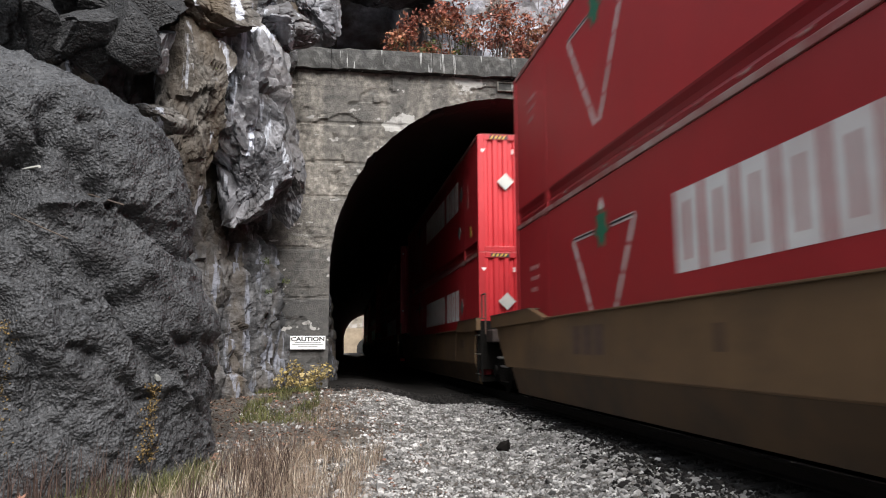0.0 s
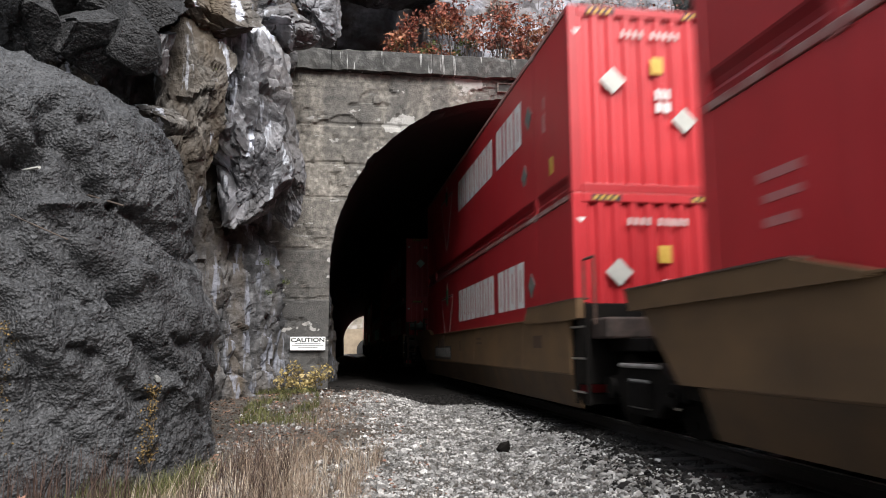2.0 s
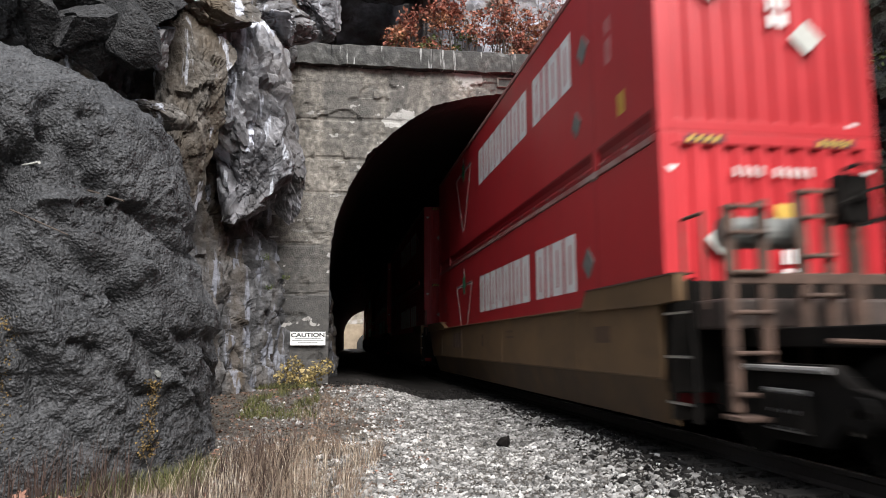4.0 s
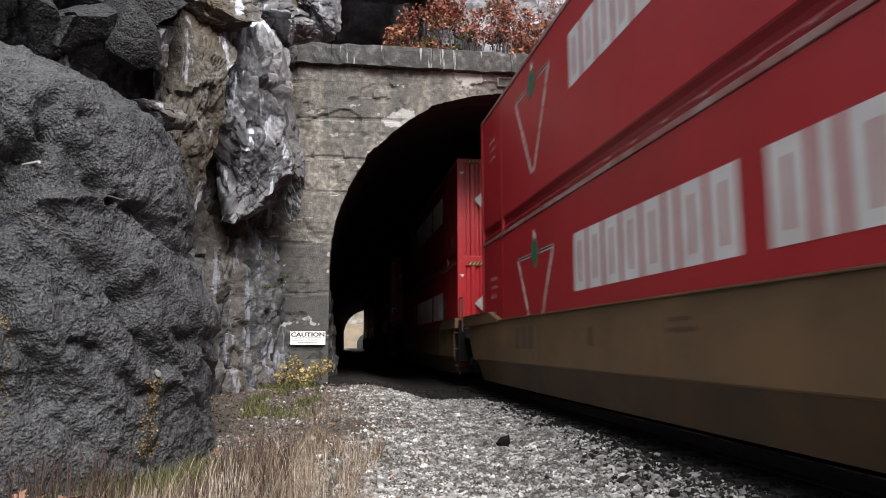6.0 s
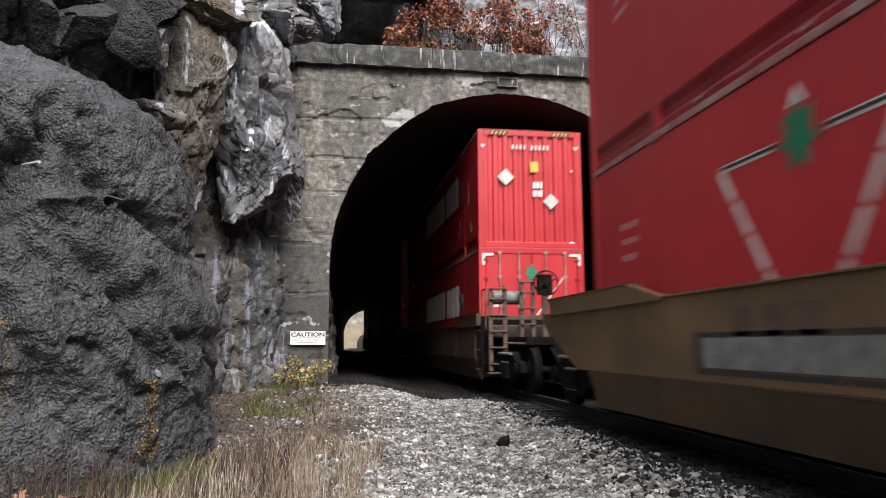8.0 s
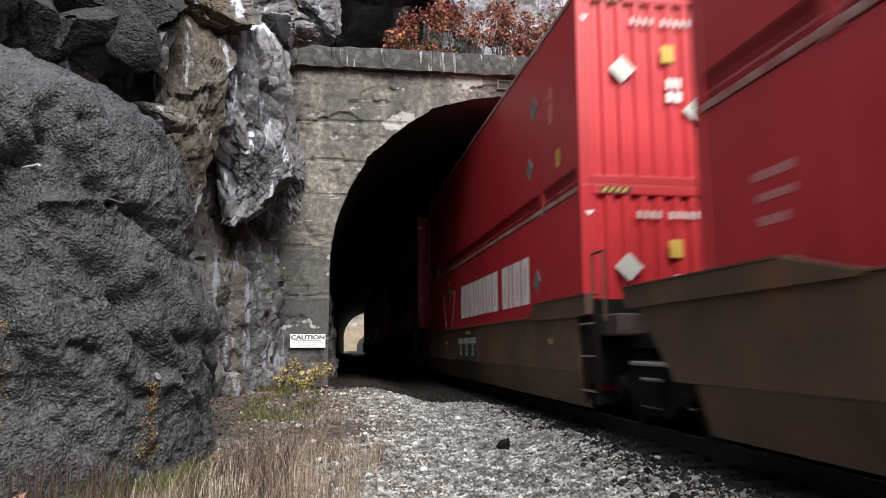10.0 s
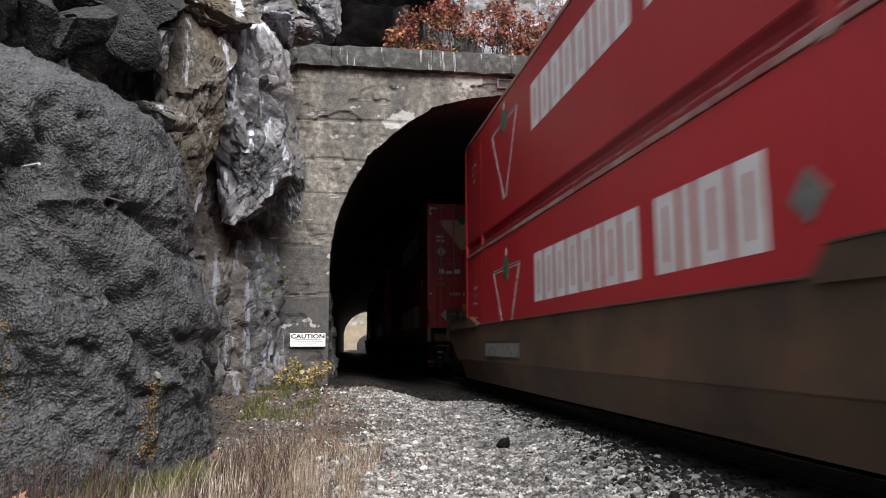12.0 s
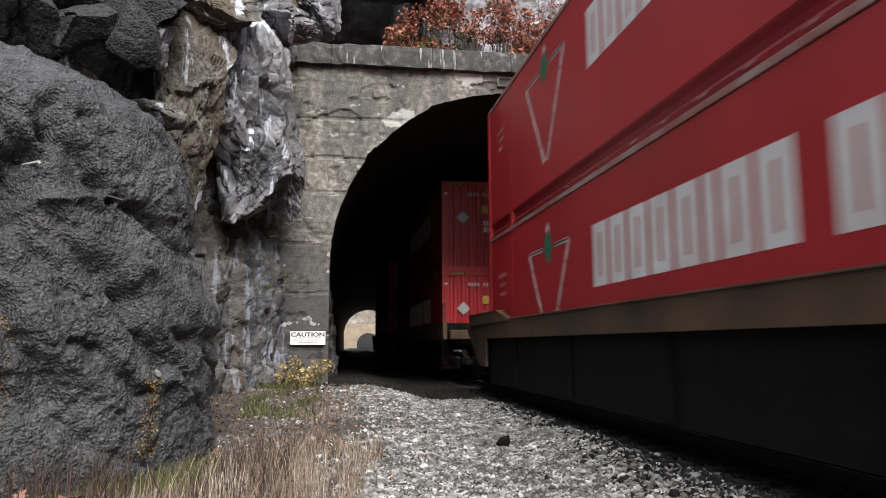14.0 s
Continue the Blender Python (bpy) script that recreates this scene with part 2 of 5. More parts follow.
M_leaf_fallen = material("faded_fallen_leaves", [(0.12, 0.055, 0.04), (0.22, 0.13, 0.095)], scale=2, bump=0, random_amount=0.6, island=True, spec=0.2)
M_leaf_green = material("dull_green_leaves", [(0.03, 0.05, 0.012), (0.09, 0.1, 0.03)], scale=2, bump=0, random_amount=0.5, island=True, spec=0.3)
M_twig = material("twigs", [(0.03, 0.022, 0.018), (0.08, 0.06, 0.045)], scale=9, bump=0.3, random_amount=0.3, island=True)
M_red = material("red_container_paint", [(0.4, 0.02, 0.026), (0.48, 0.025, 0.032)], scale=0.9, rough=(0.34, 0.52), bump=0.1, bump_scale=3, bump_depth=0.02,
                 stain=(0.29, 0.018, 0.02), stain_scale=0.6, stain_stretch=(1, 0.6, 0.3), stain_amount=0.5, random_amount=0.12)
M_rail_red = material("glossy_red_rail_paint", [(0.2, 0.01, 0.014), (0.3, 0.014, 0.02)], scale=2, rough=(0.25, 0.4), bump=0.1, bump_scale=6)
M_rail_worn = material("worn_rail_paint", [(0.25, 0.03, 0.03), (0.4, 0.3, 0.27)], scale=3, rough=(0.4, 0.6), bump=0.2)
M_white = material("white_decal", [(0.66, 0.64, 0.62), (0.78, 0.77, 0.75)], scale=2, rough=(0.5, 0.7), bump=0.05, stain=(0.5, 0.3, 0.28), stain_scale=1.2, stain_amount=0.35)
M_cream = material("cream_decal", [(0.6, 0.3, 0.22), (0.7, 0.42, 0.32)], scale=2, rough=(0.5, 0.7), bump=0.05)
M_pale = material("faint_worn_decal", [(0.42, 0.12, 0.12), (0.5, 0.2, 0.19)], scale=8, rough=(0.5, 0.7), bump=0.05)
M_leafgreen = material("green_decal", [(0.01, 0.13, 0.07), (0.02, 0.19, 0.1)], scale=3, rough=(0.5, 0.7), bump=0.05)
M_black = material("black_decal", [(0.015, 0.015, 0.015), (0.03, 0.03, 0.03)], scale=3, rough=(0.5, 0.7), bump=0.05)
M_placard = material("grey_metal_placard", [(0.4, 0.4, 0.37), (0.52, 0.52, 0.48)], scale=4, rough=(0.4, 0.6), bump=0.1)
M_placard_dull = material("dull_grey_placard", [(0.1, 0.11, 0.1), (0.2, 0.2, 0.19)], scale=6, rough=(0.5, 0.7), bump=0.1)
M_yellow = material("yellow_decal", [(0.5, 0.3, 0.04), (0.62, 0.4, 0.08)], scale=4, rough=(0.5, 0.7), bump=0.05)
M_brown = material("brown_car_paint", [(0.112, 0.064, 0.028), (0.168, 0.097, 0.043)], scale=1.2, rough=(0.55, 0.75), bump=0.2, bump_scale=12,
                   stain=(0.055, 0.034, 0.018), stain_scale=0.9, stain_stretch=(1, 0.5, 1.5), stain_amount=0.6, random_amount=0.12)
M_brown_dark = material("grimy_brown_car_paint", [(0.06, 0.034, 0.02), (0.125, 0.068, 0.037)], scale=1.2, rough=(0.55, 0.8), bump=0.2, bump_scale=12,
                        stain=(0.015, 0.011, 0.009), stain_scale=0.8, stain_amount=0.7, patch=(0.15, 0.055, 0.016), patch_scale=1.1, patch_level=0.66)
# stained brown paint made darker to hold the shade of the downward-facing skirt
M_skirt = material("shaded_brown_paint", [(0.065, 0.036, 0.014), (0.105, 0.058, 0.023)], scale=2, rough=(0.65, 0.85), bump=0.2, bump_scale=12, stain=(0.018, 0.013, 0.009), stain_scale=1.1, stain_amount=0.6)
M_lichen = material("ochre_lichen", [(0.1, 0.06, 0.016), (0.19, 0.13, 0.045)], scale=9, bump=0, random_amount=0.6, island=True)
M_dull_black = material("dull_black", [(0.005, 0.0046, 0.0042), (0.014, 0.012, 0.0105)], scale=5, rough=(0.7, 0.95), bump=0.3, bump_scale=25, spec=0.1)
M_steel = material("worn_bright_steel", [(0.4, 0.38, 0.36), (0.6, 0.58, 0.55)], scale=8, rough=(0.25, 0.45), bump=0.1, metal=1.0)
M_rust = material("rusty_steel", [(0.05, 0.03, 0.022), (0.125, 0.075, 0.054)], scale=7, rough=(0.7, 0.9), bump=0.4, bump_scale=30)
M_sill = material("dull_rusty_steel", [(0.035, 0.026, 0.022), (0.09, 0.065, 0.055)], scale=7, rough=(0.6, 0.85), bump=0.4, bump_scale=30)
M_rail_steel = material("dark_rail_steel", [(0.008, 0.006, 0.0055), (0.02, 0.015, 0.013)], scale=7, rough=(0.7, 0.9), bump=0.3, bump_scale=30)
M_tie = material("oily_tie_wood", [(0.005, 0.0042, 0.0035), (0.013, 0.011, 0.009)], scale=6, bump=0.6, bump_scale=18, random_amount=0.3)
M_stencil = material("worn_pale_stencil", [(0.09, 0.088, 0.082), (0.26, 0.255, 0.24)], scale=7, rough=(0.6, 0.8), bump=0.1)
M_panel_dark = material("dark_green_black_panel", [(0.018, 0.02, 0.017), (0.045, 0.045, 0.036)], scale=4, rough=(0.6, 0.8), bump=0.1)
M_glint = material("glint_grey_steel", [(0.16, 0.155, 0.15), (0.34, 0.33, 0.32)], scale=6, rough=(0.4, 0.6), bump=0.2)
M_sign = material("white_sign_enamel", [(0.68, 0.68, 0.66), (0.8, 0.8, 0.78)], scale=5, rough=(0.4, 0.6), bump=0.05)

# ---- the line of the track ----
TRACK_X = 4.76
BEND_FROM, BEND = 25.0, 2.1e-4


def bend(y):
    """Sideways shift of track and tunnel at a distance y: straight, then a slight right-hand curve."""
    return BEND * np.maximum(0.0, y - BEND_FROM) ** 2


# ---- ground ----
PORTAL_Y = 17.0
ARCH_X, ARCH_Z, ARCH_R = 4.3, 2.78, 4.34


def smooth(a, b, v):
    s = np.clip((v - a) / (b - a), 0, 1)
    return s * s * (3 - 2 * s)


def ground_height(x, y):
    """Level path at the left, rising to the portal; ballast bed under the track; shallow dip beside it."""
    xs = x - bend(y)
    side = -0.5 + 0.58 * smooth(7, 17, y) * (1 - smooth(0.5, 3.0, xs) * 0.6) - 0.15 * smooth(18, 40, y)
    bed = -0.2
    w = smooth(1.6, 3.4, xs) * (1 - smooth(6.2, 7.6, xs))
    z = side * (1 - w) + bed * w
    p = np.stack([x, y, np.zeros_like(x)], -1).reshape(-1, 3)
    lump = fbm(p, 0.9, 3, 5).reshape(x.shape) * 0.05 * (1 - 0.7 * w)
    near = np.exp(-((y - 8) / 40) ** 2)
    return z + lump * near


def axis_steps(core0, core1, step, far0, far1):
    core = np.arange(core0, core1 + step / 2, step)
    lo = core0 - np.geomspace(step, core0 - far0, 40)[::-1]
    hi = core1 + np.geomspace(step, far1 - core1, 40)
    return np.r_[lo, core, hi]


gx, gy = axis_steps(-6, 9, 0.12, -1500, 1500), axis_steps(1, 24, 0.12, -1500, 1500)
GX, GY = np.meshgrid(gx, gy, indexing="ij")
ground_mesh = mesh_of("ground", *sheet(np.stack([GX, GY, ground_height(GX, GY)], -1)), smooth=True)
ground_mesh.materials.append(M_soil)
ground_mesh.materials.append(M_stone_shade)
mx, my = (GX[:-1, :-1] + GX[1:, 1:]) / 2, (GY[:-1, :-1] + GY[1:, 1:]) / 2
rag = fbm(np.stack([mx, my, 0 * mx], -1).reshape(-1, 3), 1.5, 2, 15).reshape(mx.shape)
# ground faces below the train turn black, its shade painted on them
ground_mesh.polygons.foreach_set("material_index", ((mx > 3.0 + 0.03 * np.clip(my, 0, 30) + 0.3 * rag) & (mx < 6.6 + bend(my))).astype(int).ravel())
ground = part("ground", ground_mesh, None)
tagged(ground, "grey brown gravelly soil beside the railway track", "ground", kind="structure")


def stone_shapes(count, rng):
    """A few broken stones of about twenty triangles."""
    out = []
    for _ in range(count):
        bm = bmesh.new()
        bmesh.ops.create_icosphere(bm, subdivisions=1, radius=1)
        bm.verts.ensure_lookup_table()
        V = np.array([v.co for v in bm.verts])
        F = np.array([[v.index for v in f.verts] for f in bm.faces])
        bm.free()
        V = V * rng.uniform(0.6, 1.15, (len(V), 1)) * rng.uniform((0.8, 0.6, 0.4), (1.2, 1.0, 0.75))
        out.append((V, F))
    return out


def scatter(shapes, places, sizes, rng, tilt=1.0):
    """Joins many turned copies of small shapes into one mesh's vertices and faces."""
    VV, FF, base = [], [], 0
    for p, s in zip(places, sizes):
        V, F = shapes[rng.integers(len(shapes))]
        e = Euler((rng.uniform(-1, 1) * tilt, rng.uniform(-1, 1) * tilt, rng.uniform(0, 6.28))).to_matrix()
        VV.append(V @ np.array(e).T * s + p)
        FF.append(F + base)
        base += len(V)
    return np.vstack(VV), np.vstack(FF)


rng = np.random.default_rng(4)
shapes = stone_shapes(14, rng)


def gravel_places(n, x0, x1, y0, y1, keep):
    x = rng.uniform(x0, x1, n)
    y = y0 + (y1 - y0) * rng.uniform(0, 1, n) ** 1.35
    p = np.stack([x, y, np.zeros(n)], 1)
    ok = rng.uniform(0, 1, n) < keep(x, y, fbm(p, 0.8, 3, 9))
    x, y = x[ok], y[ok]
    return np.stack([x, y, ground_height(x, y)], 1)


def density(x, y, n):
    return np.clip(0.15 + smooth(-0.4, 1.0, x - 0.02 * y + 0.4 * n) + 0.25 * n, 0.04, 1)


pl = gravel_places(85000, -1.5, 4.3, 4.8, 19, density)
# stones near the train or past the portal get the painted shade
shaded = (pl[:, 0] > 3.0 + 0.03 * pl[:, 1] + 0.3 * fbm(pl, 1.5, 2, 15) + rng.normal(0, 0.28, len(pl))) | (pl[:, 1] > 16.0 + 0.7 * fbm(pl, 1.1, 2, 16))
bed_pl, pl = pl[shaded], pl[~shaded]
V, F = scatter(shapes, pl, rng.gamma(2.4, 0.0056, len(pl)) + 0.005, rng)
gravel = part("ballast_gravel", mesh_of("ballast_gravel", V, F), M_stone)
tagged(gravel, "pale grey crushed stone ballast beside the rails", "gravel", kind="stuff")
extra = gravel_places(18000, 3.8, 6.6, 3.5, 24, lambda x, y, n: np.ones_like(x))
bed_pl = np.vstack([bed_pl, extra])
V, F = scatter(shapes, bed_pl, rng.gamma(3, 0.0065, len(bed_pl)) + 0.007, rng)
tagged(part("oily_ballast", mesh_of("oily_ballast", V, F), M_stone_shade), "ballast under the rails, black with the train's shade in its colour", "gravel", kind="stuff")

pl = gravel_places(420, -1.2, 3.6, 6, 16, lambda x, y, n: np.clip(0.3 + n, 0.15, 1) + 0 * x)
V, F = scatter(shapes, pl, rng.uniform(0.035, 0.08, len(pl)), rng, 0.5)
rubble = part("loose_stones", mesh_of("loose_stones", V, F), M_stone)
tagged(rubble, "larger flat grey stones lying on the gravel", "stones", kind="stuff")

dark = part("coal_lump", mesh_of("coal_lump", *scatter(shapes[:1], [(2.28, 9.6, -0.3)], [0.12], rng)), M_dull_black)
tagged(dark, "black angular rock lying on the grey gravel", "rock")

# ---- track ----
track = tagged(thing("railway_track"), "single railway track with worn steel rails on timber ties", "track", kind="structure")


def rail_mesh(side):
    y = np.r_[np.arange(-230, 24, 6.0), np.arange(24, 260, 4.0)]
    outline = [(-0.07, -0.165), (0.07, -0.165), (0.07, -0.15), (0.015, -0.13), (0.015, -0.045), (0.036, -0.035), (0.036, -0.004), (0.028, 0),
               (-0.028, 0), (-0.036, -0.004), (-0.036, -0.035), (-0.015, -0.045), (-0.015, -0.13), (-0.07, -0.15)]
    P = np.array([[(TRACK_X + side * 0.755 + bend(yy) + a, yy, b) for a, b in outline + outline[:1]] for yy in y])
    return mesh_of("rail", *sheet(P))


for s in (-1, 1):
    part("rail", rail_mesh(s), M_rail_steel, track, "dark rusty steel rail")
    head = [(TRACK_X + s * 0.755 - 0.024, TRACK_X + s * 0.755 + 0.024, -230, 24, 0.0005, 0.002)]
    part("rail_head", boxes(*head), M_steel, track, "polished running surface")

tie_bm = boxes((-1.3, 1.3, -0.115, 0.115, -0.33, -0.165), bevel=0.012)
tie_me = bpy.data.meshes.new("tie")
tie_bm.to_mesh(tie_me)
tie_bm.free()
tie_me.materials.append(M_tie)
for k in range(64):
    yy = -6 + 0.52 * k
    part("tie", tie_me, None, track, "", pose(TRACK_X + bend(yy) + rng.uniform(-0.03, 0.03), yy, rng.uniform(-0.012, 0), 0, 0, rng.uniform(-1, 1)))

# ---- tunnel and portal ----
PORTAL_X0, PORTAL_X1, PORTAL_TOP, CAP_Z = -2.2, 9.8, 8.12, 7.6


def arch_radius(ang):
    """The broken edge of the arch."""
    p = np.stack([np.cos(ang) * 4, np.sin(ang) * 4, 0 * ang], -1)
    chips = np.maximum(0, fbm(p, 1.6, 4, 31) - 0.25) * smooth(1.75, 1.95, ang) * (1 - smooth(2.5, 2.8, ang))
    return ARCH_R + 0.16 * chips + 0.012 * fbm(p, 7, 2, 3)


def portal_face():
    """Front face of the headwall, a dense sheet with a round-headed opening, board lines and spalled patches."""
    step = 0.045
    xs, zs = np.arange(PORTAL_X0, PORTAL_X1 + 0.001, step), np.arange(-0.6, CAP_Z + 0.001, step)
    X, Z = np.meshgrid(xs, zs, indexing="ij")
    dx, dz = X - ARCH_X, Z - ARCH_Z
    ang = np.arctan2(np.maximum(dz, 0), dx)
    r = np.where(dz > 0, np.hypot(dx, dz), np.abs(dx))
    R = arch_radius(ang.ravel()).reshape(X.shape)
    inside = r < R
    near = (r < R + step * 0.75) & (r > R - step * 0.75)
    k = np.where(near, R / np.maximum(r, 1e-6), 1.0)
    X2 = ARCH_X + dx * k
    Z2 = np.where(dz > 0, ARCH_Z + dz * k, Z)
    p = np.stack([X2, 0 * X2, Z2], -1).reshape(-1, 3)
    lift = np.zeros(len(p))
    zz = p[:, 2]
    for line in (1.05, 2.15, 3.3, 4.52, 5.35, 6.3):
        d = np.abs(zz - line + 0.02 * fbm(p, 1.5, 2, int(line * 10)))
        lift += np.where(d < 0.04, 0.022, 0) * smooth(-0.4, 0.1, fbm(p, 1.1, 2, 40 + int(line * 7)) + 0.3)
    board = (zz / 0.2)
    lift += 0.006 * (hash3(np.floor(board), np.floor(p[:, 0] / 3.1), 0 * board, 4) - 0.5) * 2
    lift += 0.012 * fbm(p, 2.5, 4, 6)
    spall = smooth(0.05, 0.16, fbm(p * (1, 1, 1.5), 0.75, 4, 12) - 0.28 - 0.1 * np.abs(zz - 6.7)) * smooth(4.0, 5.2, zz)
    lift += 0.04 * spall
    lift += np.maximum(0, fbm(p, 3.2, 3, 21) - 0.5) * 0.08
    P = np.stack([p[:, 0], PORTAL_Y + lift, p[:, 2]], -1)
    i = np.arange(X.size).reshape(X.shape)
    drop = inside & ~near
    quad = np.stack([i[:-1, :-1], i[:-1, 1:], i[1:, 1:], i[1:, :-1]], -1)
    bad = (drop[:-1, :-1] | drop[:-1, 1:] | drop[1:, 1:] | drop[1:, :-1])
    mid = (X[:-1, :-1] + step / 2, Z[:-1, :-1] + step / 2)
    mdz = mid[1] - ARCH_Z
    mr = np.where(mdz > 0, np.hypot(mid[0] - ARCH_X, mdz), np.abs(mid[0] - ARCH_X))
    bad |= mr < ARCH_R - step * 0.35
    faces = quad[~bad]
    used = np.unique(faces)
    remap = np.full(X.size, -1)
    remap[used] = np.arange(len(used))
    V, Q = P[used], remap[faces]
    back = V.copy()
    back[:, 1] = PORTAL_Y + 0.7
    n = len(V)
    pair = np.concatenate([Q[:, [k, (k + 1) % 4]] for k in range(4)])
    code = np.sort(pair, 1) @ np.array([n, 1])
    _, first_at, count = np.unique(code, return_index=True, return_counts=True)
    rim = pair[first_at[count == 1]]
    rim = np.stack([rim[:, 1], rim[:, 0], rim[:, 0] + n, rim[:, 1] + n], 1)
    me = mesh_of("wall_portal", np.vstack([V, back]), np.vstack([Q, Q[:, ::-1] + n, rim]))
    me.materials.append(M_concrete)
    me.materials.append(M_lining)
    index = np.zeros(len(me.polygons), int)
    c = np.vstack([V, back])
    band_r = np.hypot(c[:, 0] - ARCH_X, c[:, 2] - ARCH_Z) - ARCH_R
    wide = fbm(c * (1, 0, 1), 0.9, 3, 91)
    # the arch reveal wears the black lining too: painted shade on concrete
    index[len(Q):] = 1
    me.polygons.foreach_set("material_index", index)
    flake = fbm(c * (1, 0, 1.7), 1.2, 4, 90) + 0.55 - 1.1 * np.abs(band_r - 0.4 - 0.3 * wide) - smooth(3.4, 4.4, c[:, 0]) - (1 - smooth(5.2, 6.2, c[:, 2]))
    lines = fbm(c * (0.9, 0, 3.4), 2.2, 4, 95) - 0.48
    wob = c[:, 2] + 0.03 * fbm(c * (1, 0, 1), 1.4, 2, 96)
    # lower bands darkened step by step: shade at the wall's foot, as colour
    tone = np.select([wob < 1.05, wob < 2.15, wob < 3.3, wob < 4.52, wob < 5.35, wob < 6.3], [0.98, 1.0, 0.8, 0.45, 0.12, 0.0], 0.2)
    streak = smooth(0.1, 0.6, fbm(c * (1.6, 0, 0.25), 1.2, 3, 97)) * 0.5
    me.attributes.new("shade_and_streak", "FLOAT", "POINT").data.foreach_set("value", np.clip(tone + streak, 0, 1))
    me.attributes.new("spall", "FLOAT", "POINT").data.foreach_set("value", np.clip(np.maximum(flake, lines), 0, 1))
    return me


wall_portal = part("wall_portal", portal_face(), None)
tagged(wall_portal, "stained board-marked concrete tunnel headwall with a round arch", "tunnel portal", kind="structure")


def tunnel_mesh():
    y = np.r_[np.linspace(17.4, 30, 24), np.linspace(32, 135, 44)]
    ang = np.linspace(0, math.pi, 40)
    R = ARCH_R + 0.012
    ring = [(R, -0.7), (R, 0.5), (R, 1.7)] + [(R * math.cos(a), ARCH_Z + R * math.sin(a)) for a in ang] + [(-R, 1.7), (-R, 0.5), (-R, -0.7)]
    P = np.array([[(ARCH_X + bend(yy) + a, yy, b) for a, b in ring] for yy in y])
    n = normals(P)
    rough = fbm(P.reshape(-1, 3), 0.8, 3, 8).reshape(P.shape[:2]) * 0.05
    rough[0] = 0
    outer = P + n * 0
    centre = np.stack([ARCH_X + bend(P[..., 1]), P[..., 1], np.full(P.shape[:2], 2.0)], -1)
    out = (P - centre)
    out[..., 1] = 0
    out /= np.linalg.norm(out, axis=2, keepdims=True)
    return mesh_of("tunnel_lining", *sheet(P + out * (np.abs(rough)[..., None])), smooth=True)


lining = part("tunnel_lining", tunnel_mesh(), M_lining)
ls = lining.modifiers.new("thickness", "SOLIDIFY")
ls.thickness, ls.offset = 0.6, 1
tagged(lining, "tunnel lining curving gently away, black for the shade inside", "tunnel", kind="structure")


# black sheet added over the tunnel floor; its colour carries the bore's shade
fy = np.r_[np.arange(17.0, 30, 0.3), np.arange(30, 136, 3.0)]
fx = np.linspace(-4.33, 4.33, 30)
FX, FY = np.meshgrid(fx, fy, indexing="ij")
FX = ARCH_X + bend(FY) + FX
floor_pts = np.stack([FX, FY, ground_height(FX, FY) + 0.012], -1)
tagged(part("floor", mesh_of("floor", *sheet(floor_pts), smooth=True), M_stone_shade), "floor inside the tunnel, the bore's darkness put into its black colour", "tunnel floor", kind="structure")


def cap_block(x0, x1, k):
    """One length of the parapet coping with a worn front."""
    nx, prof = max(4, int((x1 - x0) / 0.08)), [(0.0, 7.6), (-0.16, 7.61), (-0.165, 7.7), (-0.165, 7.85), (-0.165, 8.0), (-0.15, 8.1), (-0.1, 8.13), (0.3, 8.14), (0.75, 8.14)]
    xs = np.linspace(x0 + 0.006, x1 - 0.006, nx)
    P = np.array([[(x, PORTAL_Y + a, b) for a, b in prof] for x in xs])
    q = P.reshape(-1, 3)
    w = 0.022 * fbm(q, 3.0, 4, 60) + 0.06 * np.maximum(0, fbm(q, 2.2, 3, 77) - 0.4)
    q = q + np.stack([0 * w, w, -0.4 * w], 1)
    P = q.reshape(P.shape)
    V, F = sheet(P)
    n, m = P.shape[:2]
    idx = np.arange(n * m).reshape(n, m)
    F = [tuple(f) for f in F[:, ::-1]] + [tuple(idx[0]), tuple(idx[-1][::-1])]
    return mesh_of("coping_block", V, F)


parapet = tagged(thing("trim_parapet"), "projecting weathered concrete coping along the portal top", "parapet", kind="structure")
edges_x = [-2.2, -0.08, 2.35, 4.3, 6.75, 9.1, 9.85]
for k in range(len(edges_x) - 1):
    part("coping_block", cap_block(edges_x[k], edges_x[k + 1], k), M_cap, parapet)
part("backing", boxes((-2.2, 9.8, 17.2, 17.7, 7.55, 8.05)), M_cap, parapet)

plaque = tagged(thing("date_panel"), "small sunken dark panel in the concrete headwall", "plaque")
part("frame", boxes((3.98, 4.5, 16.955, 17.01, 7.28, 7.31), (3.98, 4.5, 16.955, 17.01, 7.49, 7.52), (3.98, 4.01, 16.955, 17.01, 7.31, 7.49), (4.47, 4.5, 16.955, 17.01, 7.31, 7.49), bevel=0.004), M_concrete, plaque)
part("panel", boxes((4.01, 4.47, 16.985, 17.02, 7.31, 7.49)), M_cap, plaque, "dark stained panel")


# ---- signs ----
def text_mesh(body, size, name):
    cu = bpy.data.curves.new(name, "FONT")
    cu.body, cu.size, cu.align_x, cu.align_y, cu.extrude = body, size, "CENTER", "CENTER", 0.002
    cu.offset = size * 0.035
    tmp = bpy.data.objects.new(name, cu)
    scene.collection.objects.link(tmp)
    me = bpy.data.meshes.new_from_object(tmp.evaluated_get(bpy.context.evaluated_depsgraph_get()))
    bpy.data.objects.remove(tmp)
    return me


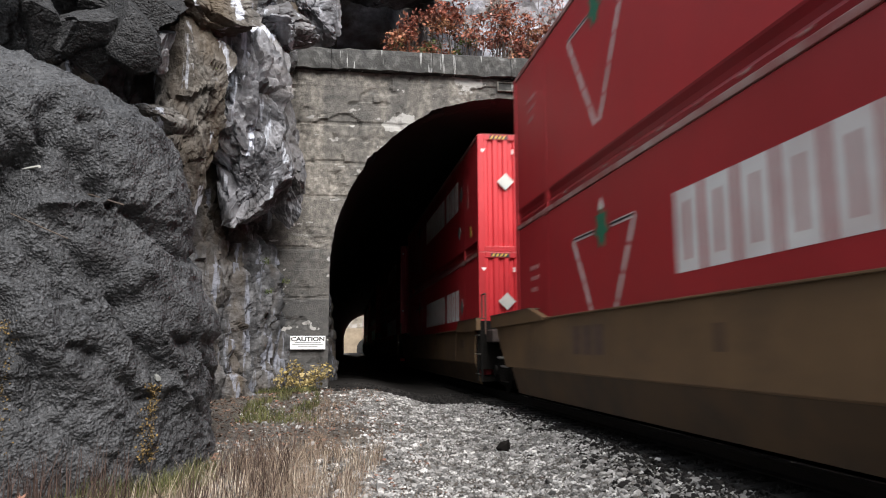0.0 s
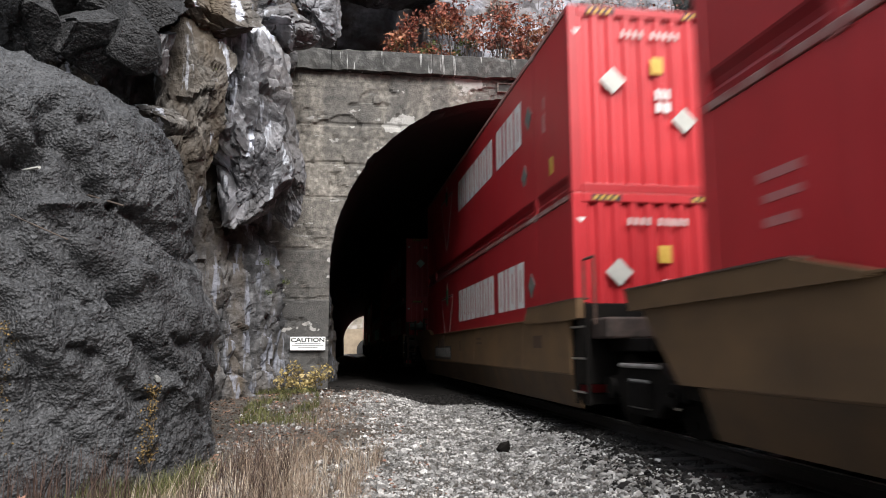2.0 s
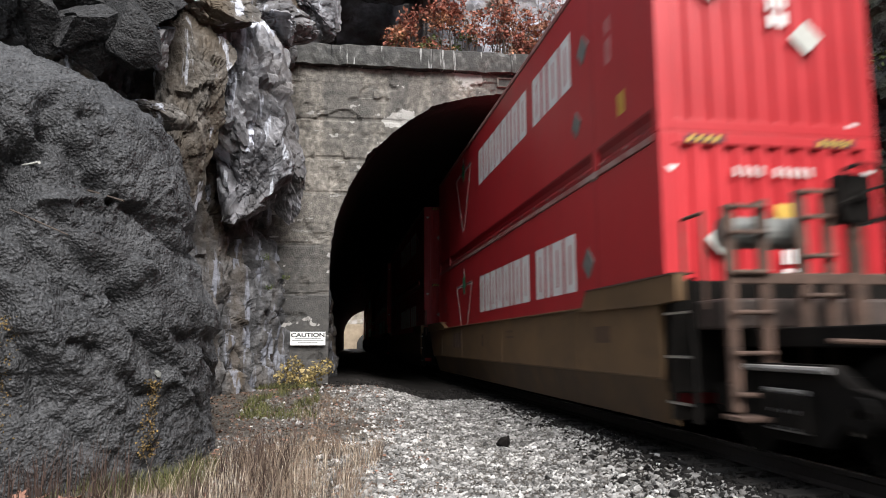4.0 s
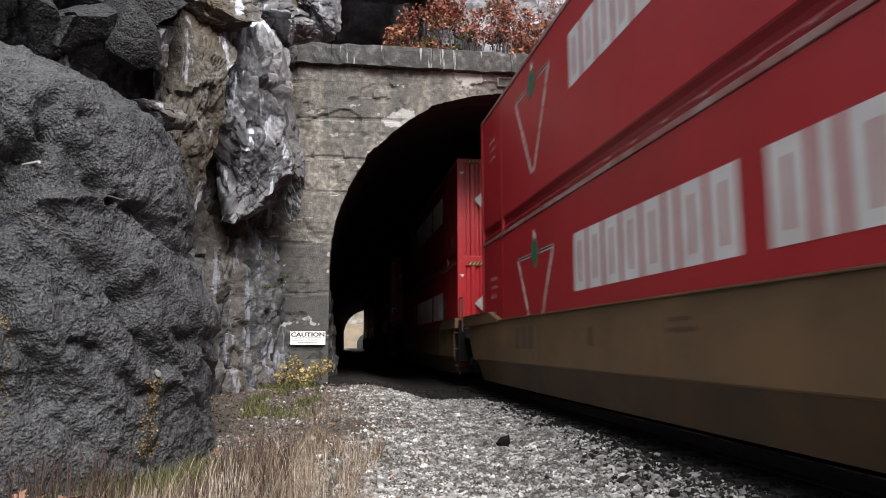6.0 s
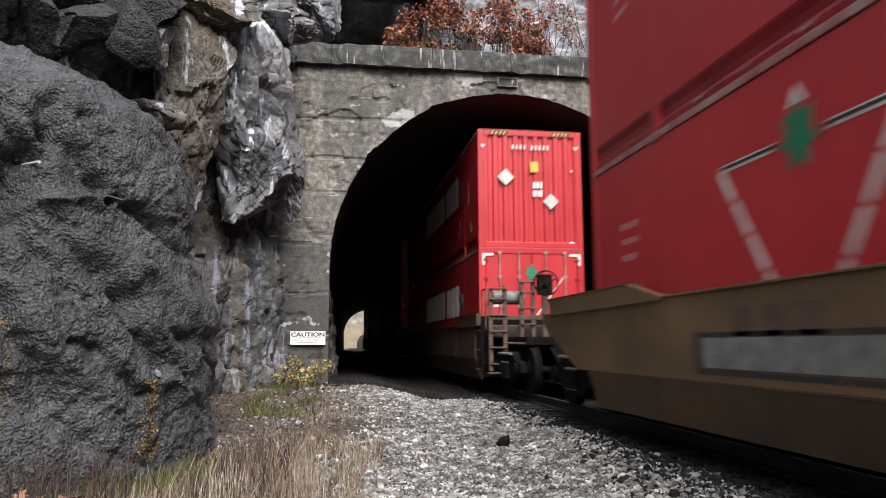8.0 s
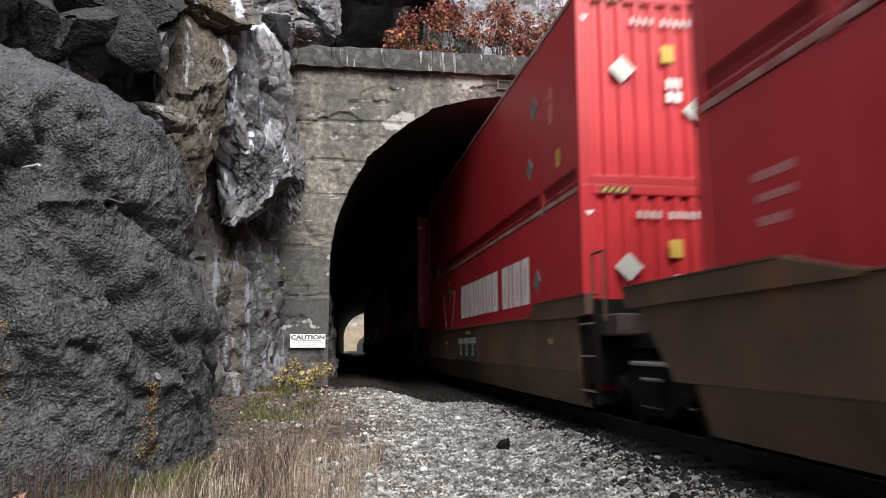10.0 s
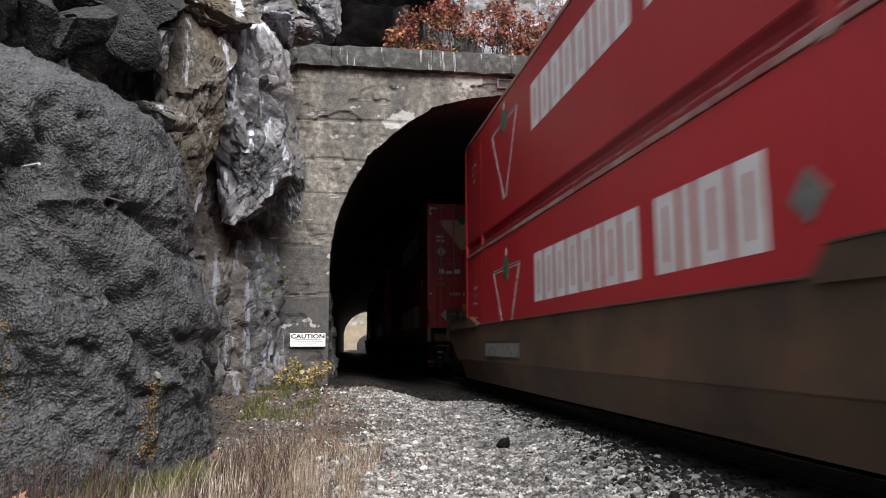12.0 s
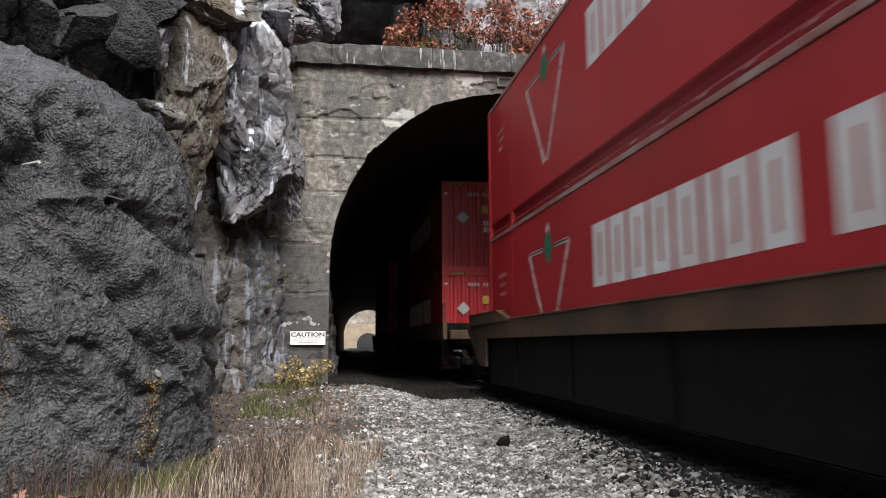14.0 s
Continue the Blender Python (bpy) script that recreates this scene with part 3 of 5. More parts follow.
caution = tagged(thing("caution_sign", pose(-0.5, 16.93, 1.13)), "white rectangular caution sign bolted to the concrete", "sign")
part("plate", boxes((-0.39, 0.39, -0.008, 0.008, -0.15, 0.15), bevel=0.003), M_sign, caution)
tm = text_mesh("CAUTION", 0.13, "caution_text")
tm.materials.append(M_black)
w = tm.vertices and max(v.co.x for v in tm.vertices)
part("lettering", tm, None, caution, "black heading reading CAUTION", Matrix.LocRotScale((0, -0.0105, 0.075), Euler((radians(90), 0, 0)), (1.28, 1.0, 1.0)))
part("text_line", boxes((-0.29, 0.29, -0.0115, -0.008, -0.005, 0.012), (-0.35, 0.35, -0.0115, -0.008, -0.052, -0.036), (-0.22, 0.22, -0.0115, -0.008, -0.1, -0.083)), M_placard_dull, caution, "small grey lines of print")
part("bolt", boxes((-0.35, -0.33, -0.014, 0.06, 0.11, 0.13)), M_steel, caution)
part("bolt", boxes((0.33, 0.35, -0.014, 0.06, 0.11, 0.13)), M_steel, caution)

marker = tagged(thing("tunnel_marker", pose(8.9, 16.93, 3.8)), "pale marker board on a whitewashed strip of the portal", "marker")
part("board", boxes((-0.24, 0.24, -0.012, 0.012, 0.06, 0.28), bevel=0.004), M_placard, marker)
part("marking", boxes((-0.2, -0.1, -0.016, -0.011, 0.09, 0.25), (-0.05, 0.02, -0.016, -0.011, 0.09, 0.25), (0.07, 0.2, -0.016, -0.011, 0.09, 0.25)), M_placard_dull, marker, "worn dark bars")
part("post", boxes((-0.11, 0.11, 0.012, 0.05, -0.7, 0.72), bevel=0.006), M_placard_dull, marker, "weathered pale strip")


# ---- rock ----
def rock_wall(name, plan, heights, insets, mat, nu, nv, amp, cell, seed, grain=0.05, fold=0.0, smooth_=False, crack=0.25, stretch=(1, 1, 0.75), pebble=0.0, heart=None, folds=(), strata=0.0):
    """A rock face: a plan line swept upward, leaning by insets at heights, broken into planes."""
    C = curve_through(plan, nu)
    t = np.gradient(C, axis=0)
    t /= np.linalg.norm(t, axis=1, keepdims=True)
    nrm = np.stack([t[:, 1], -t[:, 0]], 1)
    z = np.linspace(heights[0], heights[-1], nv)
    ins = np.interp(z, heights, insets)
    ins = np.convolve(np.pad(ins, 4, mode="edge"), np.ones(9) / 9, "valid")
    P = np.zeros((nu, nv, 3))
    P[..., :2] = C[:, None] - (nrm[:, None] if heart is None else C[:, None] - np.array(heart)) * ins[None, :, None]
    P[..., 2] = z
    N = normals(P)
    q = P.reshape(-1, 3)
    sign = np.sign((N[..., :2] * nrm[:, None]).sum(-1).mean())
    N = N * sign
    f1, e1 = facets(q * stretch + 0.25 * fbm(q, 1.2, 2, seed)[:, None], cell, seed)
    f2, e2 = facets(q * stretch + 3.3, cell * 2.6, seed + 9)
    d = amp * (f1 + 0.38 * f2) - crack * amp * (np.exp(-e1 * 14) + 0.35 * np.exp(-e2 * 12)) + grain * fbm(q, 5, 3, seed + 4)
    if fold:
        s = q[:, 2] * 0.7 + q[:, 1] * 0.6 + q[:, 0] * 0.2
        along = q[:, 2] * 0.6 - q[:, 1] * 0.7
        flow = np.stack([along * 0.34, s + 0.25 * fbm(q, 0.7, 2, seed + 2), 0 * s], 1)
        ridge = 1 - np.abs(value_noise(flow * 1.15 + 4.2, seed + 40))
        fine = 1 - np.abs(value_noise(flow * (2.4, 2.6, 1) + 9.1, seed + 41))
        d = d - fold * (1.7 * ridge ** 6 + 0.7 * fine ** 6 - 0.5) + fold * 0.35 * fbm(q, 1.1, 3, seed + 6)
    for (xa, za), (xb, zb), width, push in folds:
        ab = np.array((xb - xa, zb - za))
        f = np.clip(((q[:, [0, 2]] - (xa, za)) @ ab) / (ab @ ab), 0, 1)
        off = q[:, [0, 2]] - (xa, za) - f[:, None] * ab + 0.07 * np.stack([fbm(q, 1.7, 3, seed + 61), fbm(q, 1.7, 3, seed + 62)], 1)
        wob = 1 + 0.35 * fbm(q, 1.6, 2, seed + 60)
        d = d + push * np.exp(-((off ** 2).sum(1) / (width * wob) ** 2))
    if strata:
        s = q @ np.array((1.0, 0.7, 0.22)) * 1.9 + 0.7 * fbm(q, 0.8, 3, seed + 70)
        s2 = q @ np.array((-0.6, 1.0, 0.45)) * 2.4 + 0.6 * fbm(q, 1.1, 3, seed + 71)
        d = d + strata * (s - np.floor(s) - 0.5) + 0.5 * strata * (s2 - np.floor(s2) - 0.5)
    if pebble:
        coarse = smooth(-0.35, 0.35, fbm(q, 0.8, 3, seed + 31))
        d = d + pebble * fbm(q, 13.0, 3, seed + 30) * (0.35 + 0.9 * coarse) + 0.02 * fbm(q, 3.5, 3, seed + 32)
    P = P + N * d.reshape(nu, nv, 1)
    V, F = sheet(P)
    if sign < 0:
        F = F[:, ::-1]
    return part(name, mesh_of(name, V, F, smooth_), mat)


# grooves and swells of the sprayed slope: two ends (x, z), half width, push outward
FOLDS = [((-2.8, 2.1), (-2.31, 1.5), 0.07, -0.16), ((-2.31, 1.5), (-1.92, 0.72), 0.1, -0.26), ((-2.6, 1.0), (-2.06, 0.45), 0.08, -0.14),
         ((-3.0, 2.5), (-2.25, 1.8), 0.13, 0.13), ((-2.25, 1.8), (-1.6, 1.35), 0.13, 0.06), ((-2.2, 1.3), (-1.72, 0.45), 0.11, 0.1),
         ((-3.05, 3.7), (-3.05, 3.25), 0.1, -0.2), ((-3.05, 3.25), (-2.6, 2.75), 0.09, -0.2), ((-3.45, 2.4), (-3.3, 2.95), 0.17, -0.4),
         ((-3.2, 2.5), (-2.7, 2.62), 0.07, 0.1), ((-2.95, 4.0), (-2.4, 2.7), 0.15, 0.1), ((-2.45, 3.7), (-2.05, 2.6), 0.2, 0.08),
         ((-2.45, 2.6), (-1.85, 2.15), 0.07, -0.16), ((-1.75, 1.05), (-1.4, 1.02), 0.1, -0.09), ((-3.4, 2.35), (-2.6, 1.5), 0.09, -0.13),
         ((-3.1, 1.6), (-2.4, 0.5), 0.14, 0.1), ((-3.3, 1.5), (-2.8, 0.4), 0.09, -0.14), ((-1.85, 0.5), (-1.8, -0.4), 0.1, -0.1),
         ((-2.75, 3.5), (-2.45, 2.95), 0.07, -0.1), ((-3.6, 3.6), (-3.2, 3.0), 0.1, -0.15)]
slope = rock_wall("wall_shotcrete", [(-8, 4.6), (-6.2, 6.4), (-4.6, 7.1), (-3.3, 7.6), (-2.3, 8.3), (-1.7, 9.1), (-1.45, 10.0), (-1.65, 10.9), (-2.6, 11.7), (-5, 12.6), (-6, 13)],
                  [-0.8, 0.4, 1.2, 1.8, 2.5, 3.0, 3.7, 4.25, 4.5, 4.8, 5.0, 5.1], [-0.02, 0.01, 0.0, 0.06, 0.115, 0.11, 0.15, 0.29, 0.42, 0.62, 0.82, 1.0],
                  M_shotcrete, 860, 400, 0.05, 0.5, 3, grain=0.03, fold=0.05, smooth_=True, crack=0.0, pebble=0.016, heart=(-5.5, 10.2), folds=FOLDS)
tagged(slope, "dark grey sprayed concrete over a bulging rock slope", "rock face", kind="structure")

cutting = rock_wall("wall_left_cutting", [(-11, -45), (-10, -20), (-9.5, -6), (-8.5, 2), (-7.7, 5.2)], [-0.8, 2, 5, 9, 14], [0, 0.4, 1.2, 2.5, 5], M_rock_dark, 160, 70, 0.5, 0.5, 13)
tagged(cutting, "dark rock cutting along the railway", "rock face", kind="structure")

cliff = rock_wall("wall_cliff", [(-9, 10.9), (-5.5, 12.0), (-3.9, 12.9), (-2.85, 13.9), (-2.05, 15.0), (-1.4, 16.0), (-0.9, 16.8), (-0.75, 17.6), (-0.2, 19.5), (0.2, 23)],
                  [-0.8, 0.0, 1.5, 2.6, 3.4, 4.2, 5.4, 6.6, 7.2, 7.7, 8.6, 10, 13], [-0.15, 0.0, 0.06, 0.2, 0.45, 0.5, 0.35, 0.2, 0.05, -0.1, -0.1, 0.2, 0.9],
                  M_cliff, 420, 380, 0.3, 0.75, 11, grain=0.03, crack=0.45, stretch=(1.1, 1.1, 0.38), strata=0.2)
tagged(cliff, "broken grey rock cliff with pale mineral streaks", "rock face", kind="structure")


def rock_block(name, centre, size, turn, mat, seed, label, cell=1.6, amp=0.22, subdiv=6):
    """An angular block of rock, cut by random planes and cracked."""
    bm = bmesh.new()
    bmesh.ops.create_icosphere(bm, subdivisions=subdiv, radius=1)
    V = np.array([v.co for v in bm.verts])
    F = np.array([[v.index for v in f.verts] for f in bm.faces])
    bm.free()
    r = np.random.default_rng(seed)
    for _ in range(11):
        n = r.normal(0, 1, 3)
        n /= np.linalg.norm(n)
        d = V @ n
        V = V - np.outer(np.maximum(0, d - r.uniform(0.5, 0.78)), n)
    V = V * (np.array(size) / 1.5)
    q = V + r.uniform(0, 50, 3)
    out = V / np.linalg.norm(V, axis=1, keepdims=True)
    d = 0.012 * fbm(q, 6, 3, seed)
    w = q + 0.22 * np.stack([fbm(q, 1.1, 2, seed + k) for k in (80, 81, 82)], 1)
    f1, e1 = facets(w * (1, 1, 0.7), cell, seed)
    f2, e2 = facets(w * (1, 1, 0.55) + 2.1, cell * 2.3, seed + 5)
    f3, _ = facets(w + 4.7, cell * 5.0, seed + 6)
    d = d + amp * (1.1 * f1 + 0.45 * f2 + 0.14 * f3) - 0.25 * amp * (np.exp(-e1 * 18) + 0.6 * np.exp(-e2 * 16))
    u = q @ np.array((0.8, 0.3, 0.55)) * cell + 0.5 * fbm(q, 0.9, 3, seed)
    d = d + 0.45 * amp * (u - np.floor(u) - 0.5)
    V = V + out * d[:, None]
    e = np.array(Euler([radians(a) for a in turn]).to_matrix())
    ob = part(name, mesh_of(name, V @ e.T + np.array(centre), F), mat)
    return tagged(ob, label, "rock")


rock_block("overhanging_rock", (-1.98, 15.1, 5.75), (2.15, 1.8, 3.3), (4, -12, 20), M_rock_block, 5, "overhanging grey rock block with white mineral streaks", amp=0.26, cell=1.3)
rock_block("overhanging_rock", (-1.72, 15.35, 4.4), (1.25, 1.2, 2.1), (0, 12, 40), M_rock_grey, 8, "lower jagged dark end of the overhanging rock", amp=0.22, cell=1.8)
rock_block("overhanging_rock", (-1.25, 15.9, 5.3), (0.95, 0.9, 3.0), (0, -6, 15), M_rock_grey, 9, "grey split rock beside the concrete headwall", amp=0.2, cell=1.8)
rock_block("ledge_rock", (-2.75, 13.7, 7.3), (2.3, 1.5, 1.0), (0, 6, 10), M_rock, 21, "brownish rock ledge jutting from the cliff", amp=0.22)
rock_block("ledge_rock", (-1.6, 15.4, 7.75), (1.9, 1.5, 0.95), (0, -5, 0), M_rock_grey, 22, "dark rock ledge jutting above the portal corner", amp=0.22)
rock_block("ledge_rock", (-0.75, 17.6, 9.3), (2.0, 1.4, 2.3), (0, 8, 25), M_rock_grey, 23, "grey rock standing over the portal parapet", amp=0.24)
rock_block("ledge_rock", (-2.68, 13.6, 5.5), (1.35, 1.2, 3.6), (4, 6, 30), M_rock, 29, "brown upright rock pillar beside the dark crevice", amp=0.2, cell=2.0)
# this block lies out of view and is added only to darken the hollow
rock_block("ledge_rock", (0.7, 19.6, 11.7), (4.6, 4.0, 1.6), (0, 4, 10), M_rock_grey, 24, "unseen rock added over the hollow above the parapet to shade it", amp=0.25, subdiv=5)
rock_block("pale_rock", (-3.02, 12.7, 6.2), (0.55, 0.6, 0.65), (10, 10, 30), M_rock_block, 41, "pale broken rock wedged under the ledge", amp=0.1, cell=2.4)
rock_block("pale_rock", (-2.93, 12.5, 4.85), (0.75, 0.7, 0.45), (0, 22, 10), M_rock, 42, "pale broken rock in the crevice", amp=0.1, cell=2.4)
rock_block("boulder", (-4.6, 11.4, 5.95), (1.15, 1.1, 1.15), (10, 20, 0), M_boulder, 31, "dark sprayed boulder on top of the slope", amp=0.07, cell=0.9)
rock_block("boulder", (-3.8, 11.5, 5.75), (1.1, 1.0, 1.1), (0, 12, 20), M_boulder, 32, "dark squarish boulder resting over a hollow", amp=0.07, cell=0.9)
rock_block("boulder", (-3.2, 11.7, 5.85), (0.95, 1.0, 1.2), (0, -8, 50), M_boulder, 33, "dark angular boulder resting over a hollow", amp=0.07, cell=0.9)
rock_block("boulder", (-3.9, 12.3, 7.0), (2.6, 1.2, 1.2), (0, 5, 15), M_boulder, 34, "dark overhanging rock mass", amp=0.16, cell=1.1)

right = rock_wall("wall_right_cliff", [(9.6, 22), (9.75, 18), (9.9, 17.0), (9.8, 15.5), (9.3, 13), (9.6, 10), (9.2, 6), (9.4, 0), (9.6, -12), (11, -45)],
                  [-0.8, 1, 3, 5, 7, 9, 12, 17], [-0.1, 0.0, 0.2, 0.2, 0.5, 0.8, 1.5, 3.5], M_rock_dark, 420, 170, 0.5, 0.75, 23, grain=0.06, crack=0.35)
tagged(right, "dark damp rock cutting with moss and ferns", "rock face", kind="structure")


def hillside():
    """The slope above the portal, stepping back, with a deep dark hollow at its one end."""
    xs, s = np.linspace(-8, 16, 220), np.linspace(0, 1, 120)
    X, S = np.meshgrid(xs, s, indexing="ij")
    z = 7.6 + 12 * S
    y = 18.1 + 0.9 * smooth(0, 0.1, S) + 9.0 * S ** 1.3
    hollow = smooth(-0.9, 0.0, X) * (1 - smooth(1.4, 2.6, X)) * (1 - smooth(0.3, 0.45, S))
    y = y + 5.0 * hollow - 1.2 * (1 - smooth(-0.5, 0.6, X)) * smooth(0.0, 0.15, S)
    P = np.stack([X, y, z], -1)
    q = P.reshape(-1, 3)
    f1, e1 = facets(q * (0.5, 1, 0.9) + 0.5 * fbm(q, 0.6, 3, 50)[:, None], 0.7, 51)
    f2, _ = facets(q * (0.8, 1, 1) + 0.3 * fbm(q, 1.3, 2, 54)[:, None], 1.7, 52)
    d = 0.55 * f1 + 0.2 * f2 - 0.15 * np.exp(-e1 * 12) + 0.07 * fbm(q, 4, 3, 53)
    P = P + np.stack([0 * d, -d * 0.8, d * 0.6], 1).reshape(P.shape)
    V, F = sheet(P)
    return mesh_of("wall_hillside", V, F)


hill = part("wall_hillside", hillside(), M_rock_slab)
tagged(hill, "grey rock slope above the tunnel portal", "hillside", kind="structure")


# ---- beyond the far mouth of the tunnel ----
FAR_Y = 135.0
FAR_X = ARCH_X + float(bend(FAR_Y))
def far_hill():
    xs, s = np.linspace(-60, 90, 90), np.linspace(0, 1, 50)
    X, S = np.meshgrid(xs, s, indexing="ij")
    P = np.stack([X, 205 + 45 * S, -1 + 60 * S], -1)
    q = P.reshape(-1, 3)
    d = 3.0 * fbm(q, 0.12, 4, 81)
    P = P + np.stack([0 * d, -d, 0.4 * d], 1).reshape(P.shape)
    return mesh_of("backdrop_hillside", *sheet(P))


M_far = material("far_autumn_wood", [(0.06, 0.05, 0.04), (0.14, 0.12, 0.09), (0.24, 0.22, 0.2)], scale=0.5, bump=0.8, bump_scale=1.5, bump_depth=0.4)
M_far_stone = material("tan_stone_face", [(0.18, 0.14, 0.095), (0.3, 0.24, 0.165)], scale=0.6, bump=0.5, bump_scale=3, bump_depth=0.1)
tagged(part("backdrop_hillside", far_hill(), M_far), "pale autumn hillside beyond the far tunnel mouth", "hillside", kind="structure")
far_portal = tagged(thing("second_tunnel_portal"), "tan stone portal of the next tunnel in the distance", "tunnel portal", kind="structure")
bm = bmesh.new()
cx, hw = ARCH_X + float(bend(190.0)) - 0.3, 3.0
arc = [(cx + hw * math.cos(a), 0.8 + hw * math.sin(a)) for a in np.linspace(0, math.pi, 20)]
prism(bm, [(cx + hw, -0.6), (cx + 9, -0.6), (cx + 9, 6.2), (cx - 8, 6.2), (cx - 8, -0.6), (cx - hw, -0.6)] + arc[::-1], "y", 190, 192)
part("face", bm, M_far_stone, far_portal)
# slab added behind the arch, black in place of the bore's shade
part("dark_bore", boxes((cx - hw - 0.5, cx + hw + 0.5, 200, 201, -0.6, 5.5)), M_lining, far_portal, "black slab standing in for the darkness of the bore")

# rock over the tunnel keeps daylight out of the bore between its mouths
def mountain():
    """Rough back of the hill that the tunnel runs through."""
    xs, ys = np.linspace(-45, 70, 90), np.linspace(26, 134, 80)
    X, Y = np.meshgrid(xs, ys, indexing="ij")
    q = np.stack([X, Y, 0 * X], -1).reshape(-1, 3)
    rise = smooth(-45, -14, X) * (1 - smooth(34, 70, X))
    z = -1.5 + rise * (19 + 3.5 * fbm(q, 0.06, 4, 61).reshape(X.shape))
    return mesh_of("wall_mountain", *sheet(np.stack([X, Y, z], -1)))


cover = part("wall_mountain", mountain(), M_rock_dark)
tagged(cover, "dark rocky hill that the tunnel runs through", "rock", kind="structure")


# ---- plants ----
def blade_mesh(places, heights, widths, lean, rng, segs=2):
    """Grass: bent tapering blades of a few faces each."""
    n = len(places)
    ang = rng.uniform(0, 6.283, n)
    side = np.stack([np.cos(ang), np.sin(ang), 0 * ang], 1)
    way = np.stack([np.cos(ang + 1.3), np.sin(ang + 1.3), 0 * ang], 1) * (lean * rng.uniform(0.2, 1.0, n) * heights)[:, None]
    rows = []
    for k in range(segs + 1):
        f = k / segs
        c = places + way * f ** 2 + np.array([0, 0, 1]) * (heights * f * (1 - 0.15 * f))[:, None]
        w = side * (widths * (1 - 0.85 * f))[:, None] / 2
        rows += [c - w, c + w]
    V = np.stack(rows, 1).reshape(-1, 3)
    m = 2 * (segs + 1)
    F = []
    for k in range(segs):
        b = np.arange(n) * m + 2 * k
        F.append(np.stack([b, b + 1, b + 3, b + 2], 1))
    return V, np.vstack(F)


def spots(n, x0, x1, y0, y1, seed, level=-0.2, scale=1.3):
    x, y = rng.uniform(x0, x1, n), rng.uniform(y0, y1, n)
    p = np.stack([x, y, 0 * x], 1)
    ok = fbm(p, scale, 3, seed) > level
    return np.stack([x[ok], y[ok], ground_height(x[ok], y[ok]) - 0.01], 1)


def grass(name, groups, mat, label):
    VV, FF, base = [], [], 0
    for pl, h, w, lean in groups:
        V, F = blade_mesh(pl, h * rng.uniform(0.45, 1.1, len(pl)), w * rng.uniform(0.6, 1.2, len(pl)), lean, rng)
        VV.append(V)
        FF.append(F + base)
        base += len(V)
    ob = part(name, mesh_of(name, np.vstack(VV), np.vstack(FF)), mat)
    return tagged(ob, label, "grass", kind="stuff")


def path_edge(pl, a, b):
    """Thins a patch out toward the gravel."""
    lim = a + b * pl[:, 1] + 0.35 * fbm(pl, 0.9, 2, 44)
    return pl[(pl[:, 0] < lim) & (pl[:, 0] > -1.0 - 0.2 * (10.2 - pl[:, 1]))]


grass("dry_grass", [(path_edge(spots(9500, -2.4, 0.9, 5.6, 9.6, 70, -0.3, 2.0), 0.2, 0.03), 0.44, 0.007, 0.9),
                    (path_edge(spots(5200, -1.6, 0.6, 9.4, 16.5, 71, -0.1), 0.0, 0.02), 0.2, 0.008, 0.8),
                    (spots(900, 0.2, 1.5, 7, 15, 72, 0.25), 0.14, 0.007, 0.8)], M_straw, "dry straw-coloured grass at the path edge")
grass("pale_stalks", [(path_edge(spots(1100, -2.2, 0.8, 5.8, 9.2, 77, -0.2, 2.0), 0.2, 0.03), 0.5, 0.008, 0.5)], M_stalk, "bleached pale grass stalks at the path edge")
grass("green_grass", [(spots(3800, -1.5, -0.2, 12.2, 16.6, 78, -0.25), 0.17, 0.014, 0.9), (spots(3600, -2.6, -1.25, 7.2, 9.4, 73, -0.25), 0.24, 0.008, 0.6), (spots(1500, -1.3, -0.1, 13, 16.6, 74, 0.1), 0.16, 0.01, 0.6)], M_green, "green grass tufts at the foot of the rock")
grass("dead_weeds", [(path_edge(spots(900, -2.4, -0.4, 6.2, 9.6, 75, -0.1), 0.2, 0.0), 0.6, 0.012, 0.4), (spots(330, -3.3, -1.8, 6.8, 8.2, 76, -0.5), 0.7, 0.013, 0.4)], M_weed, "dark dead weed stems among the grass")


def leaf_shape(long, wide, fold):
    V = np.array([(0, -long / 2, 0), (wide / 2, -long * 0.05, fold), (0, long / 2, 0), (-wide / 2, -long * 0.05, fold), (0, -0.05 * long, 0)])
    return V, np.array([(0, 1, 4), (1, 2, 4), (2, 3, 4), (3, 0, 4)])


